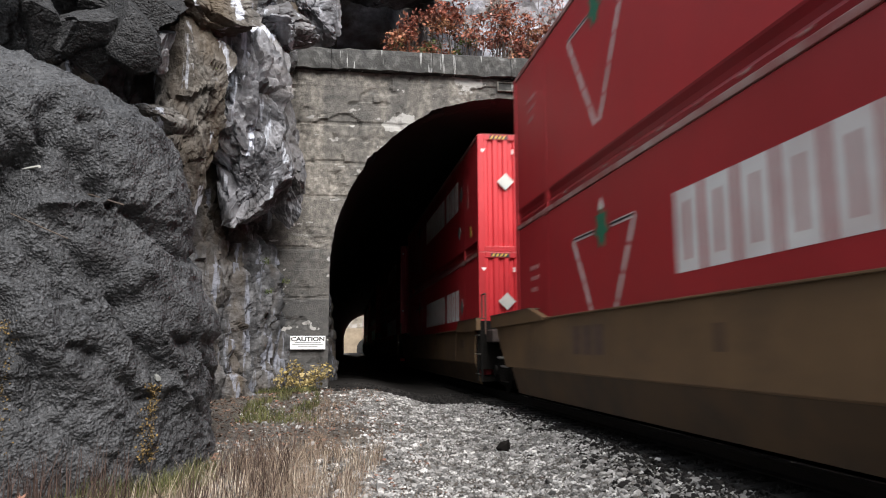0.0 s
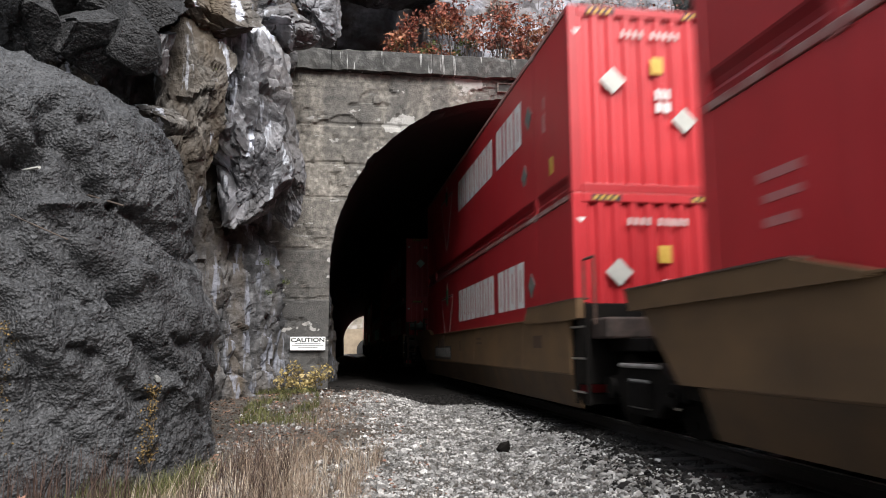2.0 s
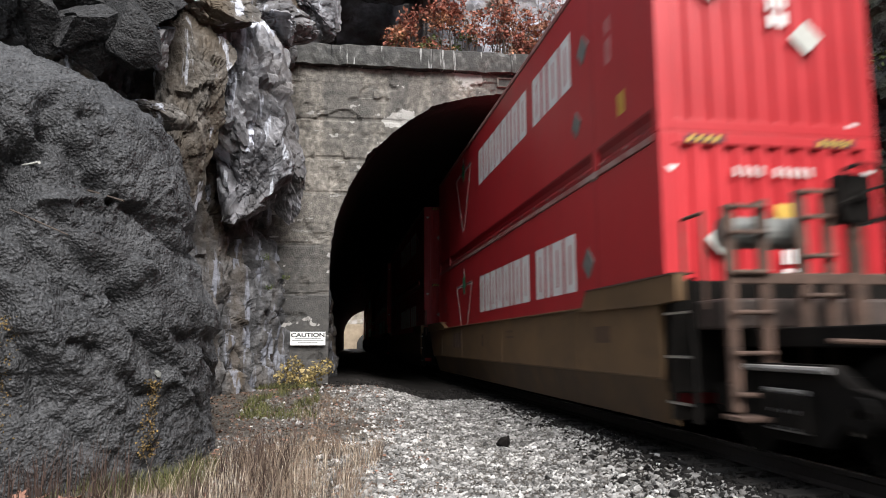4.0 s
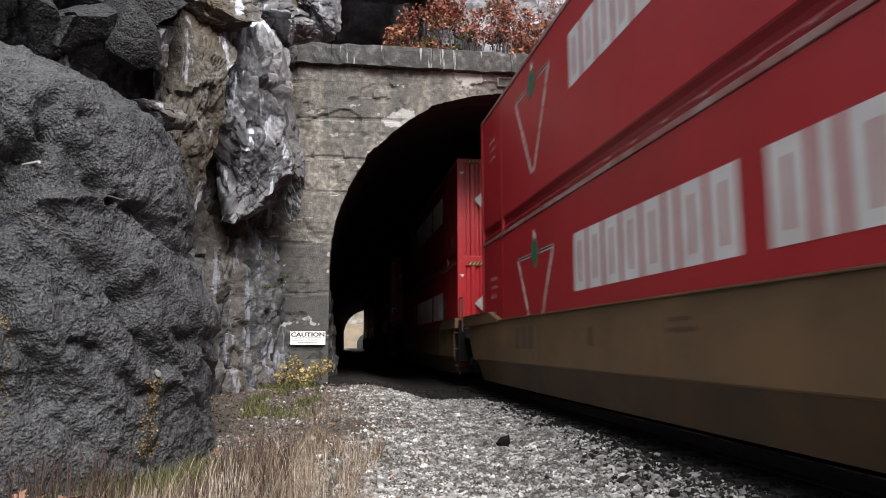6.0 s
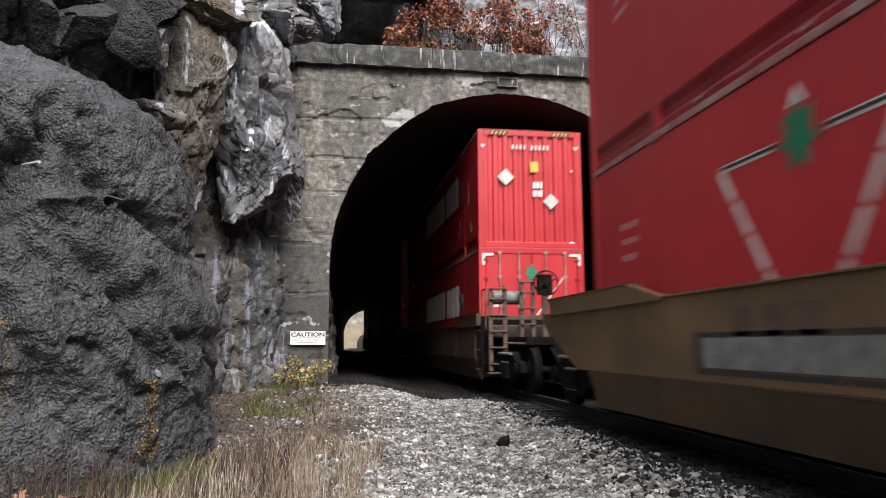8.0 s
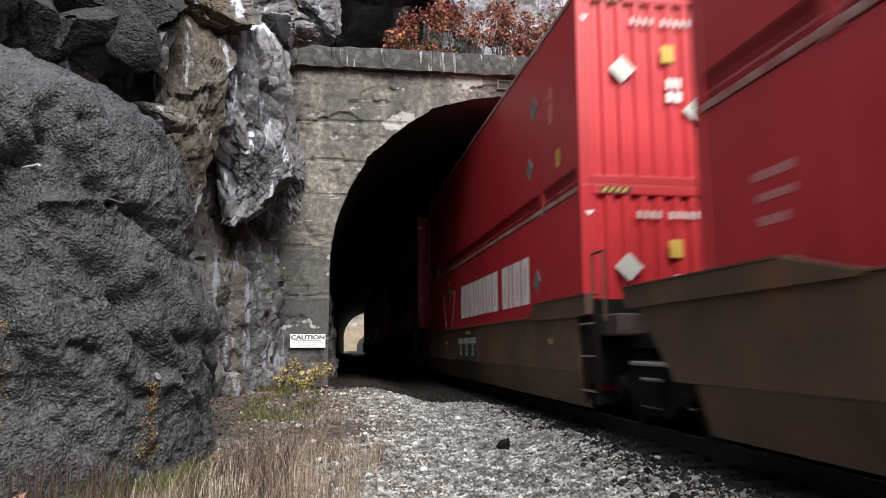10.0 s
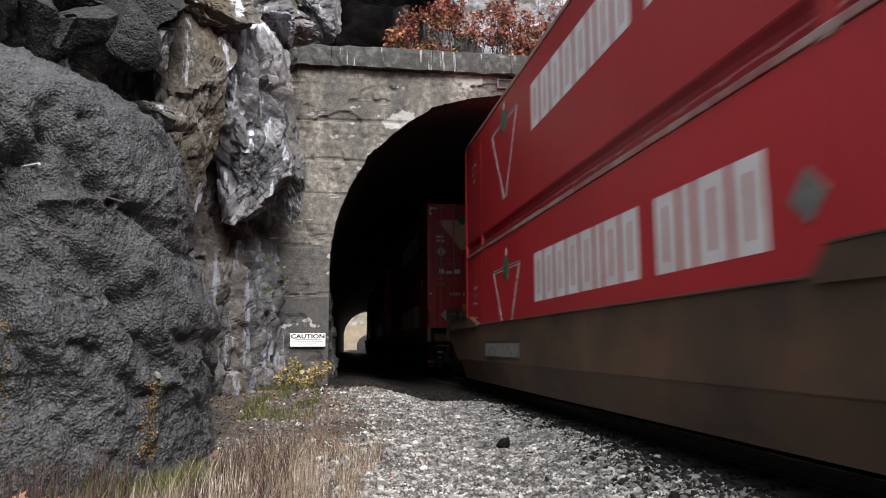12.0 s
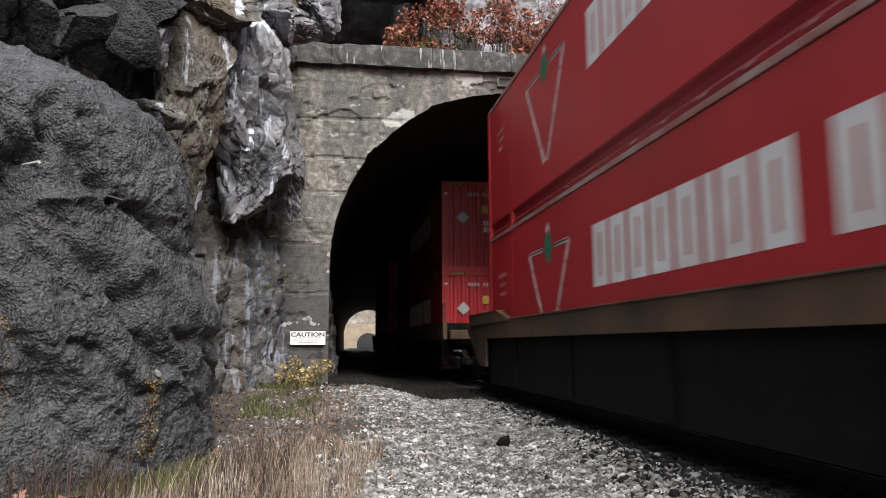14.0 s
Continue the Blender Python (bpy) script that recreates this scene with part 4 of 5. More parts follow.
def shrub(name, clumps, leaf_size, per, mat, label, root_z, stems=True, spread=1.0, category="shrub"):
    """Twigs fanning from the ground to clumps of small leaves with gaps between."""
    bush = thing(name)
    leaves, bm = [], bmesh.new()
    for (x, y, z, r) in clumps:
        k = int(per * r)
        d = rng.normal(0, 1, (k, 3))
        d = d / np.linalg.norm(d, axis=1, keepdims=True) * (rng.uniform(0.1, 1.0, (k, 1)) ** 0.6)
        leaves.append(np.array([x, y, z]) + d * r * np.array([1, 1, 0.75]))
        if stems:
            foot = Vector((x + rng.uniform(-0.3, 0.3) * spread, y + 0.15, root_z))
            tip = Vector((x, y, z + r * 0.5))
            mid = (foot + tip) / 2 + Vector((rng.uniform(-0.12, 0.12), rng.uniform(-0.1, 0.1), 0.1))
            rod(bm, foot, mid, 0.012, 5)
            rod(bm, mid, tip, 0.008, 5)
            for _ in range(4):
                e = mid.lerp(tip, rng.uniform(0.2, 1.0))
                rod(bm, e, e + Vector(rng.uniform(-1, 1, 3)) * r * 0.8, 0.004, 4)
    if stems:
        tagged(part("branchwork", bm, M_twig, bush, "thin dark twigs"), kind="stuff")
    else:
        bm.free()
    P = np.vstack(leaves)
    V, F = scatter([leaf_shape(1, 0.55, 0.12), leaf_shape(1.1, 0.4, 0.2), leaf_shape(0.9, 0.7, -0.1)], P, leaf_size * rng.uniform(0.6, 1.25, len(P)), rng, 1.3)
    tagged(part("foliage", mesh_of("foliage", V, F), mat, bush), kind="stuff")
    return tagged(bush, label, category)


def clump_row(n, x0, x1, y0, y1, z0, z1, r0, r1, shape=None):
    out = []
    while len(out) < n:
        x, u = rng.uniform(x0, x1), rng.uniform(0, 1)
        top = z1 if shape is None else z0 + (z1 - z0) * shape((x - x0) / (x1 - x0))
        out.append((x, rng.uniform(y0, y1), z0 + (top - z0) * u, rng.uniform(r0, r1)))
    return out


shrub("autumn_shrub", clump_row(110, 1.35, 5.6, 17.5, 18.6, 8.3, 10.0, 0.2, 0.42, lambda f: min(1, 0.35 + 2.2 * f) * (1 if f < 0.6 else 1.5 - 0.85 * f)), 0.12, 170, M_leaf_red, "russet autumn shrub growing behind the parapet", 8.1)
shrub("autumn_shrub", clump_row(12, 1.5, 4.6, 17.5, 18.2, 8.25, 9.0, 0.18, 0.3), 0.1, 120, M_leaf_green, "low dull green shrub along the parapet", 8.1)
shrub("pale_shrub", clump_row(44, 4.2, 9.4, 18.2, 19.4, 9.4, 11.2, 0.2, 0.45), 0.1, 90, M_leaf_pink, "sparse pinkish autumn shrub on the rock slope", 9.0, spread=2.5)
shrub("yellow_shrub", [(-0.95 + 0.16 * k, 16.25 + 0.12 * math.sin(k * 2.1), 0.3 + 0.16 * math.sin(k * 1.7) + 0.1 * (k % 2), 0.27) for k in range(6)], 0.09, 330, M_leaf_yellow, "small yellow-leaved shrub at the portal foot", 0.0)
shrub("fern", clump_row(30, 9.0, 9.9, 9.5, 16.5, 2.0, 8.0, 0.25, 0.5), 0.13, 90, M_leaf_green, "dark green ferns hanging on the damp cutting", 4.0, stems=False, category="fern")
shrub("rock_plant", [(-3.3, 9.0, 3.6, 0.13), (-3.2, 9.1, 3.5, 0.1), (-2.3, 13.4, 6.1, 0.18), (-1.35, 15.6, 2.8, 0.12), (-1.3, 15.8, 2.2, 0.12), (-1.0, 16.6, 2.5, 0.1)], 0.06, 260, M_leaf_green, "small green plant in a rock crevice", 3.0, stems=False, category="plant")

bm = bmesh.new()
for _ in range(70):
    x = rng.uniform(4.4, 7.5)
    a = Vector((x, rng.uniform(17.6, 18.3), 8.1))
    rod(bm, a, a + Vector((rng.uniform(-0.3, 0.3), 0.1, rng.uniform(0.4, 1.1))), 0.007, 4)
stalks = tagged(part("dry_stalks", bm, M_straw), "thin dry stalks standing along the parapet", "stalks", kind="stuff")

x, y = rng.uniform(-2.2, 1.3, 9000), rng.uniform(6, 17, 9000)
P = np.stack([x, y, ground_height(x, y) + 0.008], 1)
P = P[rng.uniform(0, 1, len(P)) < np.clip(0.9 - smooth(-0.6, 1.3, P[:, 0] - 0.02 * P[:, 1]), 0.05, 1)]
V, F = scatter([leaf_shape(1, 0.6, 0.15), leaf_shape(1.4, 0.2, -0.05), leaf_shape(1, 0.9, 0.1)], P, rng.uniform(0.02, 0.065, len(P)), rng, 0.6)
tagged(part("leaf_litter", mesh_of("leaf_litter", V, F), M_litter), "brown leaf litter and straw on the soil", "leaf litter", kind="stuff")
x, y = rng.uniform(-1.5, 1.2, 520), rng.uniform(6, 16, 520)
P = np.stack([x, y, ground_height(x, y) + 0.02], 1)
V, F = scatter([leaf_shape(1, 0.8, 0.15), leaf_shape(1, 0.6, -0.12)], P, rng.uniform(0.04, 0.09, len(P)), rng, 0.5)
tagged(part("fallen_leaves", mesh_of("fallen_leaves", V, F), M_leaf_fallen), "scattered fallen autumn leaves on the ground", "leaves", kind="stuff")
for k in range(7):
    lx, ly = -2.75 + 0.13 * k + rng.uniform(-0.05, 0.05), 7.25 + rng.uniform(-0.2, 0.2)
    o = [(0.11 * math.cos(a) * q, 0.11 * math.sin(a) * q) for a, q in ((i * math.pi / 7, 1.0 if i % 2 == 0 else 0.5) for i in range(14))]
    bm = bmesh.new()
    prism(bm, o, "z", 0, 0.004)
    lf = part("maple_leaf", bm, M_leaf_fallen, None, "", pose(lx, ly, float(ground_height(np.array([lx]), np.array([ly]))[0]) + 0.1, rng.uniform(10, 50), rng.uniform(-20, 20), rng.uniform(0, 360)))
    tagged(lf, "fallen red and orange maple leaf", "leaf", "fallen maple leaves")


# ---- bars and twigs on the sprayed concrete ----
def rock_point(x, y_from, z):
    """First point of the sprayed slope met going away from the track's start at a given x and height."""
    hit, at, _, _ = slope.ray_cast((x, y_from, z), (0, 1, 0))
    return at if hit else Vector((x, 9, z))


bpy.context.view_layer.update()
for x0, spread, z0, z1, count in ((-1.98, 0.07, -0.25, 0.62, 420), (-3.2, 0.12, -0.2, 1.3, 380)):
    P = []
    for _ in range(count):
        x, z = x0 + rng.normal(0, spread * 0.5), rng.uniform(z0, z1)
        P.append(rock_point(x, 2, z) + Vector((0, -0.006, 0)))
    V, F = scatter([leaf_shape(1, 0.8, 0.2)], np.array(P), rng.uniform(0.012, 0.04, count), rng, 1.5)
    tagged(part("lichen_streak", mesh_of("lichen_streak", V, F), M_lichen), "ochre lichen streak running down the sprayed concrete", "lichen", kind="stuff")
for name, (x, z), d, r, mat, label in (
        ("rock_bolt", (-3.3, 2.95), (0.22, -0.25, -0.03), 0.016, M_placard, "short bright steel bar set in the sprayed concrete"),
        ("rock_bolt", (-1.98, 0.68), (0.06, -0.16, -0.02), 0.03, M_placard_dull, "stub of steel drain pipe in the sprayed concrete"),
        ("dead_twig", (-2.75, 2.75), (0.42, -0.15, -0.14), 0.012, M_twig, "dry broken twig caught on the slope"),
        ("dead_twig", (-3.2, 2.35), (0.5, -0.15, -0.22), 0.007, M_twig, "thin pale dry twig caught on the slope")):
    p = rock_point(x, 2, z)
    tagged(part(name, rod(bmesh.new(), p - Vector(d) * 0.3, p + Vector(d), r, 7), mat), label, name.split("_")[-1])


# ---- the train ----
L53, HALF, TALL = 16.15, 1.3, 2.9


def decal(rows, depth, axis):
    """Thin flush plates: rows of (a0, a1, z0, z1), on the side (axis x) or the end (axis y)."""
    bm = bmesh.new()
    for a0, a1, z0, z1 in rows:
        if axis == "x":
            box(bm, -depth - 0.003, -depth + 0.002, a0, a1, z0, z1)
        else:
            box(bm, a0, a1, -depth - 0.003, -depth + 0.002, z0, z1)
    return bm


def poly_decal(outlines, depth, axis, thick=0.003):
    bm = bmesh.new()
    for o in outlines:
        prism(bm, o, axis, -depth - thick, -depth + 0.002)
    return bm


def marking_block(y_far, y_near, z0, z1):
    """One plain white block with one narrow slot."""
    bm = bmesh.new()
    w, x0, x1 = (y_far - y_near), -1.288, -1.283
    if w < 0.3:
        return box(bm, x0, x1, y_near, y_far, z0, z1)
    s0, s1, h = y_near + w * 0.43, y_far - w * 0.43, z1 - z0
    for r in ((y_near, s0, z0, z1), (s1, y_far, z0, z1), (s0, s1, z0, z0 + h * 0.14), (s0, s1, z0 + h * 0.84, z1)):
        box(bm, x0, x1, *r)
    bmesh.ops.remove_doubles(bm, verts=bm.verts, dist=0.0005)
    return bm


def word_blocks(y_from, y_to, widths):
    """Ends of blocks laid along the side in the given proportions."""
    unit, y, rows = (y_from - y_to) / (sum(widths) + 0.2 * (len(widths) - 1)), y_from, []
    for w in widths:
        rows.append((y, y - w * unit))
        y -= (w + 0.2) * unit
    return rows


def diamond(cx, cz, r):
    return [(cx - r, cz), (cx, cz - r), (cx + r, cz), (cx, cz + r)]


def band(a, b, w):
    """A straight stroke from a to b as a four-cornered outline."""
    d = Vector((b[0] - a[0], b[1] - a[1])).normalized()
    n = Vector((-d.y, d.x)) * w / 2
    return [(a[0] + n.x, a[1] + n.y), (b[0] + n.x, b[1] + n.y), (b[0] - n.x, b[1] - n.y), (a[0] - n.x, a[1] - n.y)]


def leaf_outline(cx, cz, r):
    pts = []
    for k in range(14):
        a = math.pi / 2 + k * math.pi / 7
        q = r * (1.0 if k % 2 == 0 else 0.62)
        pts.append((cx + q * 0.8 * math.cos(a), cz + q * math.sin(a)))
    return pts


def corrugated(n, depth, z0, z1, half):
    """A pressed end wall of upright ribs."""
    bm = bmesh.new()
    line = [(-half, 0.0)]
    pitch = 2 * half / n
    for k in range(n):
        a = -half + k * pitch
        line += [(a + pitch * 0.3, 0.0), (a + pitch * 0.42, depth), (a + pitch * 0.78, depth), (a + pitch * 0.9, 0.0)]
    line.append((half, 0.0))
    outline = line + [(half, 0.12), (-half, 0.12)]
    return prism(bm, outline, "z", z0, z1)


def build_container(front, marked, z_mark, tint=""):
    """A 53 foot container. front: 'ribbed' or 'doors'. marked: big white side marking and sign. Its base front edge is the origin."""
    c = thing("shipping_container")
    # shell with recessed bottom rails
    bm = bmesh.new()
    prism(bm, [(-1.285, 0.3), (1.285, 0.3), (1.285, 2.8), (1.23, 2.86), (-1.23, 2.86), (-1.285, 2.8)], "y", 0.1, L53 - 0.08)
    part("shell", bm, M_red, c)
    for s in (-1, 1):
        bm = bmesh.new()
        pts = [(s * 1.2, 0.0), (s * 1.26, 0.02), (s * 1.265, 0.08), (s * 1.235, 0.13), (s * 1.245, 0.2), (s * 1.28, 0.27), (s * 1.285, 0.3), (s * 1.2, 0.3)]
        prism(bm, pts, "y", 0.1, L53 - 0.08)
        part("bottom_rail", bm, M_rail_red, c, "glossy dark red bottom rail")
        part("top_rail", boxes((s * 1.2, s * 1.3, 0.1, L53 - 0.1, 2.815, 2.895), bevel=0.008), M_rail_worn, c, "scuffed pale top rail")
        for y in (1.98, 14.17):
            part("stacking_post", boxes((s * 1.2, s * 1.292, y - 0.1, y + 0.1, 0.0, 0.34), (s * 1.25, s * 1.289, y - 0.06, y + 0.06, 0.3, 2.8), bevel=0.006), M_red, c)
            part("corner_casting", boxes((s * 1.14, s * 1.302, y - 0.09, y + 0.09, 2.78, 2.9), bevel=0.01), M_rail_worn, c)
        for y in (0.0, L53 - 0.16):
            part("corner_post", boxes((s * 1.14, s * 1.3, y, y + 0.16, 0.0, 2.9), bevel=0.012), M_red, c)
    part("rear_wall", boxes((-1.16, 1.16, L53 - 0.12, L53 - 0.03, 0.02, 2.86)), M_red, c)
    part("roof", boxes((-1.22, 1.22, 0.1, L53 - 0.1, 2.86, 2.885)), M_red, c)
    # pale studs added along the bottom rail for its spots of reflection
    tagged(part("rail_stud_row", boxes(*[(-1.272, -1.24, y, y + 0.12, 0.05, 0.085) for y in np.arange(0.9, 15.6, 0.82)], bevel=0.01), M_rail_worn, c), kind="stuff")
    # front end
    part("front_sill", boxes((-1.14, 1.14, 0.0, 0.12, 0.0, 0.14), bevel=0.01), M_red, c)
    part("front_header", boxes((-1.14, 1.14, 0.0, 0.12, 2.76, 2.9), bevel=0.01), M_red, c)
    if front == "ribbed":
        bm = corrugated(9, 0.045, 0.14, 2.76, 1.14)
        for v in bm.verts:
            v.co.y += 0.015
        part("ribbed_end_wall", bm, M_red, c)
        stripes = [[(x, 2.79), (x + 0.05, 2.79), (x + 0.09, 2.86), (x + 0.04, 2.86)] for x0 in (-0.98, 0.58) for x in np.arange(x0, x0 + 0.38, 0.1)]
        for x in (-1.0, 0.56):
            part("hazard_panel", poly_decal([[(x, 2.78), (x + 0.46, 2.78), (x + 0.46, 2.87), (x, 2.87)]], 0.0, "y", 0.003), M_black, c, "black and yellow hazard panel")
        for o in stripes:
            part("hazard_marking", poly_decal([o], 0.003, "y"), M_yellow, c, "yellow diagonal bar")
        for x in (-1.17, 1.17):
            part("corner_mark", poly_decal([[(x - 0.07, 2.52), (x, 2.44), (x + 0.07, 2.52)]], 0.0, "y"), M_white, c, "small white triangle")
        for x in (-0.46, -0.36, -0.26, -0.16, 0.02, 0.12, 0.22, 0.32, 0.42):
            part("character", decal([(x, x + 0.055, 2.42, 2.53)], 0.012, "y"), M_emblem, c, "worn pale block of a number")
        part("placard", poly_decal([diamond(-0.62, 1.72, 0.21)], 0.02, "y", 0.01), M_placard, c, "pale diamond placard holder")
        part("placard", poly_decal([diamond(0.5, 1.14, 0.2)], 0.02, "y", 0.01), M_placard, c, "pale diamond placard holder")
        part("notice", decal([(0.0, 0.2, 1.86, 2.12)], 0.014, "y"), M_yellow, c, "small yellow notice")
        part("size_marking", decal([(0.06, 0.12, 1.46, 1.62), (0.15, 0.21, 1.46, 1.62), (0.24, 0.29, 1.46, 1.62), (0.06, 0.15, 1.26, 1.41), (0.18, 0.29, 1.26, 1.41)], 0.014, "y"), M_white, c, "white size marking")
        part("size_marking", decal([(1.02, 1.08, 1.9, 1.94), (0.96, 1.06, 0.12, 0.16)], 0.0, "y"), M_white, c)
    else:
        for x0, x1 in ((-1.13, -0.008), (0.008, 1.13)):
            door = part("door", boxes((x0, x1, 0.02, 0.08, 0.15, 2.76), bevel=0.012), M_red, c)
            for fx in (0.3, 0.72):
                x = x0 + (x1 - x0) * fx
                bm = bmesh.new()
                rod(bm, (x, -0.012, 0.08), (x, -0.012, 2.82), 0.02)
                for z in (0.14, 0.85, 1.5, 2.2, 2.78):
                    box(bm, x - 0.045, x + 0.045, -0.02, 0.02, z - 0.03, z + 0.03)
                part("lock_rod", bm, M_rail_worn, door, "scuffed vertical lock rod")
            part("handle", boxes((x0 + 0.28, x1 - 0.22, -0.03, -0.015, 0.66, 0.69), bevel=0.004), M_placard_dull, door, "horizontal locking handle")
            hx = x0 if x0 < -0.5 else x1
            for z in (0.35, 0.95, 1.55, 2.15, 2.6):
                part("hinge", boxes((hx - 0.06, hx + 0.06, -0.004, 0.02, z - 0.04, z + 0.04), bevel=0.004), M_rail_red, door)
        if z_mark > 1.4:
            part("emblem", poly_decal([[(-0.86, 2.24), (-0.8, 2.3), (0.8, 2.3), (0.86, 2.24), (0.08, 1.22), (-0.02, 1.18)]], -0.018, "y", 0.002), M_cream, c, "large cream downward triangle")
        part("emblem_leaf", poly_decal([leaf_outline(0.0, 2.3, 0.22)], -0.015, "y", 0.003), M_leafgreen, c, "green leaf-shaped mark")
        part("emblem_edge", poly_decal([band((0.8, 2.22), (0.06, 1.22), 0.03)], -0.014, "y", 0.003), M_white, c, "white edge line")
        part("corner_mark", decal([(-1.22, -0.94, 2.7, 2.76), (-1.22, -1.15, 2.48, 2.7), (0.94, 1.22, 2.7, 2.76), (1.15, 1.22, 2.48, 2.7)], 0.0, "y"), M_white, c, "white reflective corner strips")
        part("placard", poly_decal([diamond(-0.78, 1.12, 0.19)], -0.01, "y", 0.012), M_placard, c, "pale diamond placard holder")
        part("placard", poly_decal([diamond(0.86, 1.48, 0.17)], -0.01, "y", 0.012), M_placard, c, "pale diamond placard holder")
        part("number_marking", decal([(-0.95, -0.7, 1.64, 1.72), (-0.95, -0.66, 1.48, 1.56), (0.3, 0.52, 1.12, 1.16), (0.3, 0.5, 1.0, 1.03), (0.72, 0.98, 1.1, 1.17), (0.72, 0.98, 0.98, 1.05)], -0.018, "y"), M_white, c, "small white print")
        part("paper_label", decal([(-0.86, -0.68, 0.32, 0.5), (-0.62, -0.38, 0.32, 0.42), (-0.3, -0.08, 0.32, 0.48), (-1.0, -0.76, 0.03, 0.07), (-0.24, 0.0, 0.03, 0.07), (0.5, 0.72, 0.03, 0.07), (0.95, 1.1, 0.03, 0.07)], -0.018, "y"), M_white, c, "white labels")
        fifty = text_mesh("53'", 0.24, "size_text")
        fifty.materials.append(M_white)
        part("size_text", fifty, None, c, "white figures 53 feet", Matrix.LocRotScale((0.4, 0.012, 0.42), Euler((radians(90), 0, 0)), (1.2, 1, 1)))
        part("size_marking", decal([(0.62, 0.7, 0.32, 0.5), (0.73, 0.82, 0.32, 0.5), (0.85, 0.94, 0.32, 0.5)], -0.018, "y"), M_white, c)
    # side
    dz = z_mark
    if marked:
        for far, near in word_blocks(9.7, 5.35, (1, 1, 1, 1, 1, 0.4, 1, 1)) + word_blocks(4.9, 2.85, (0.9, 0.4, 1, 0.9)):
            part("side_marking", marking_block(far, near, dz, dz + 0.84), M_white, c, "large white block marking")
        zt = dz + 0.8
        outline = [band((12.87, zt), (12.07, zt), 0.07), band((11.42, zt), (10.72, zt), 0.07)]
        for a, b in (((12.9, zt), (11.84, zt - 1.62)), ((10.7, zt), (11.72, zt - 1.62))):
            for k in range(5):
                p = [(a[0] + (b[0] - a[0]) * f, a[1] + (b[1] - a[1]) * f) for f in (k / 5 + 0.006, k / 5 + 0.186)]
                outline.append(band(p[0], p[1], 0.085))
        if dz < 1.6:
            outline = [o for o in outline if min(q[1] for q in o) > 0.4]
        for o in outline:
            part("emblem_stroke", poly_decal([o], 1.285, "x"), M_emblem, c, "stroke of a broken white triangle outline")
        for a, b in ((12.84, 12.02), (11.47, 10.74)):
            part("emblem_line", poly_decal([band((a, zt + 0.005), (b, zt + 0.005), 0.026)], 1.2885, "x"), M_black, c)
        part("emblem_leaf", poly_decal([leaf_outline(11.76, zt + 0.02, 0.3)], 1.289, "x"), M_leafgreen, c, "green leaf-shaped mark")
        part("emblem_tip", poly_decal([[(11.85, zt + 0.26), (11.76, zt + 0.42), (11.67, zt + 0.26)]], 1.285, "x"), M_white, c)
    part("side_placard", poly_decal([diamond(2.32, dz + 0.35, 0.22)], 1.285, "x", 0.01), M_placard_dull, c, "dull diamond placard holder")
    part("side_number", decal([(14.7, 15.25, dz + 0.6, dz + 0.68), (14.7, 15.2, dz + 0.42, dz + 0.49), (14.8, 15.2, dz + 0.22, dz + 0.3)], 1.285, "x"), M_pale, c, "faint small print")
    if dz > 1.4:
        part("side_placard", poly_decal([diamond(2.65, dz - 0.65, 0.2)], 1.285, "x", 0.01), M_placard_dull, c, "dull diamond placard holder")
        part("side_notice", decal([(0.92, 1.12, dz - 1.0, dz - 0.72)], 1.285, "x"), M_yellow, c, "small yellow notice")
        part("side_number", decal([(1.3, 1.48, dz - 0.2, dz + 0.12), (1.3, 1.46, dz + 0.2, dz + 0.4)], 1.285, "x"), M_pale, c)
    return c


# lower boxes carry their marking 1.36 m up, upper ones 1.5 m up
PLANS = {
    "low_ribbed": ("ribbed", True, 1.36), "top_ribbed": ("ribbed", True, 1.5), "top_plain": ("ribbed", False, 1.5),
    "low_doors": ("doors", True, 1.36), "top_doors": ("doors", True, 1.5)}
LABELS = {
    "low_ribbed": "red ribbed-end shipping container with white marking, sunk in a well car",
    "top_ribbed": "red ribbed-end shipping container stacked on another container",
    "top_plain": "plain red shipping container without side marking, stacked on another",
    "low_doors": "red shipping container with closed doors, sunk in a well car",
    "top_doors": "red shipping container with cream triangle on its closed doors"}
MODELS = {}


def get_container(kind):
    if kind not in MODELS:
        MODELS[kind] = tagged(build_container(*PLANS[kind]), LABELS[kind], "container", "stacked containers of the train")
        return MODELS[kind]
    return copy_thing(MODELS[kind], Matrix())


# ---- well cars ----
def wheelset_mesh():
    bm = bmesh.new()
    rod(bm, (-0.9, 0, 0), (0.9, 0, 0), 0.08, 12)
    for s in (-1, 1):
        x = s * 0.755
        for a, b, r in ((x - 0.065, x + 0.065, 0.46), (x - s * 0.065 - 0.015, x - s * 0.065 + 0.015, 0.49), (x + s * 0.05, x + s * 0.1, 0.18)):
            rod(bm, (a, 0, 0), (b, 0, 0), r, 28)
        for k in range(6):
            q = k * math.pi / 3
            rod(bm, (x + s * 0.07, 0.31 * math.cos(q), 0.31 * math.sin(q)), (x + s * 0.078, 0.31 * math.cos(q), 0.31 * math.sin(q)), 0.045, 8)
    me = bpy.data.meshes.new("wheelset")
    bmesh.ops.recalc_face_normals(bm, faces=bm.faces)
    bm.to_mesh(me)
    bm.free()
    me.materials.append(M_dull_black)
    return me


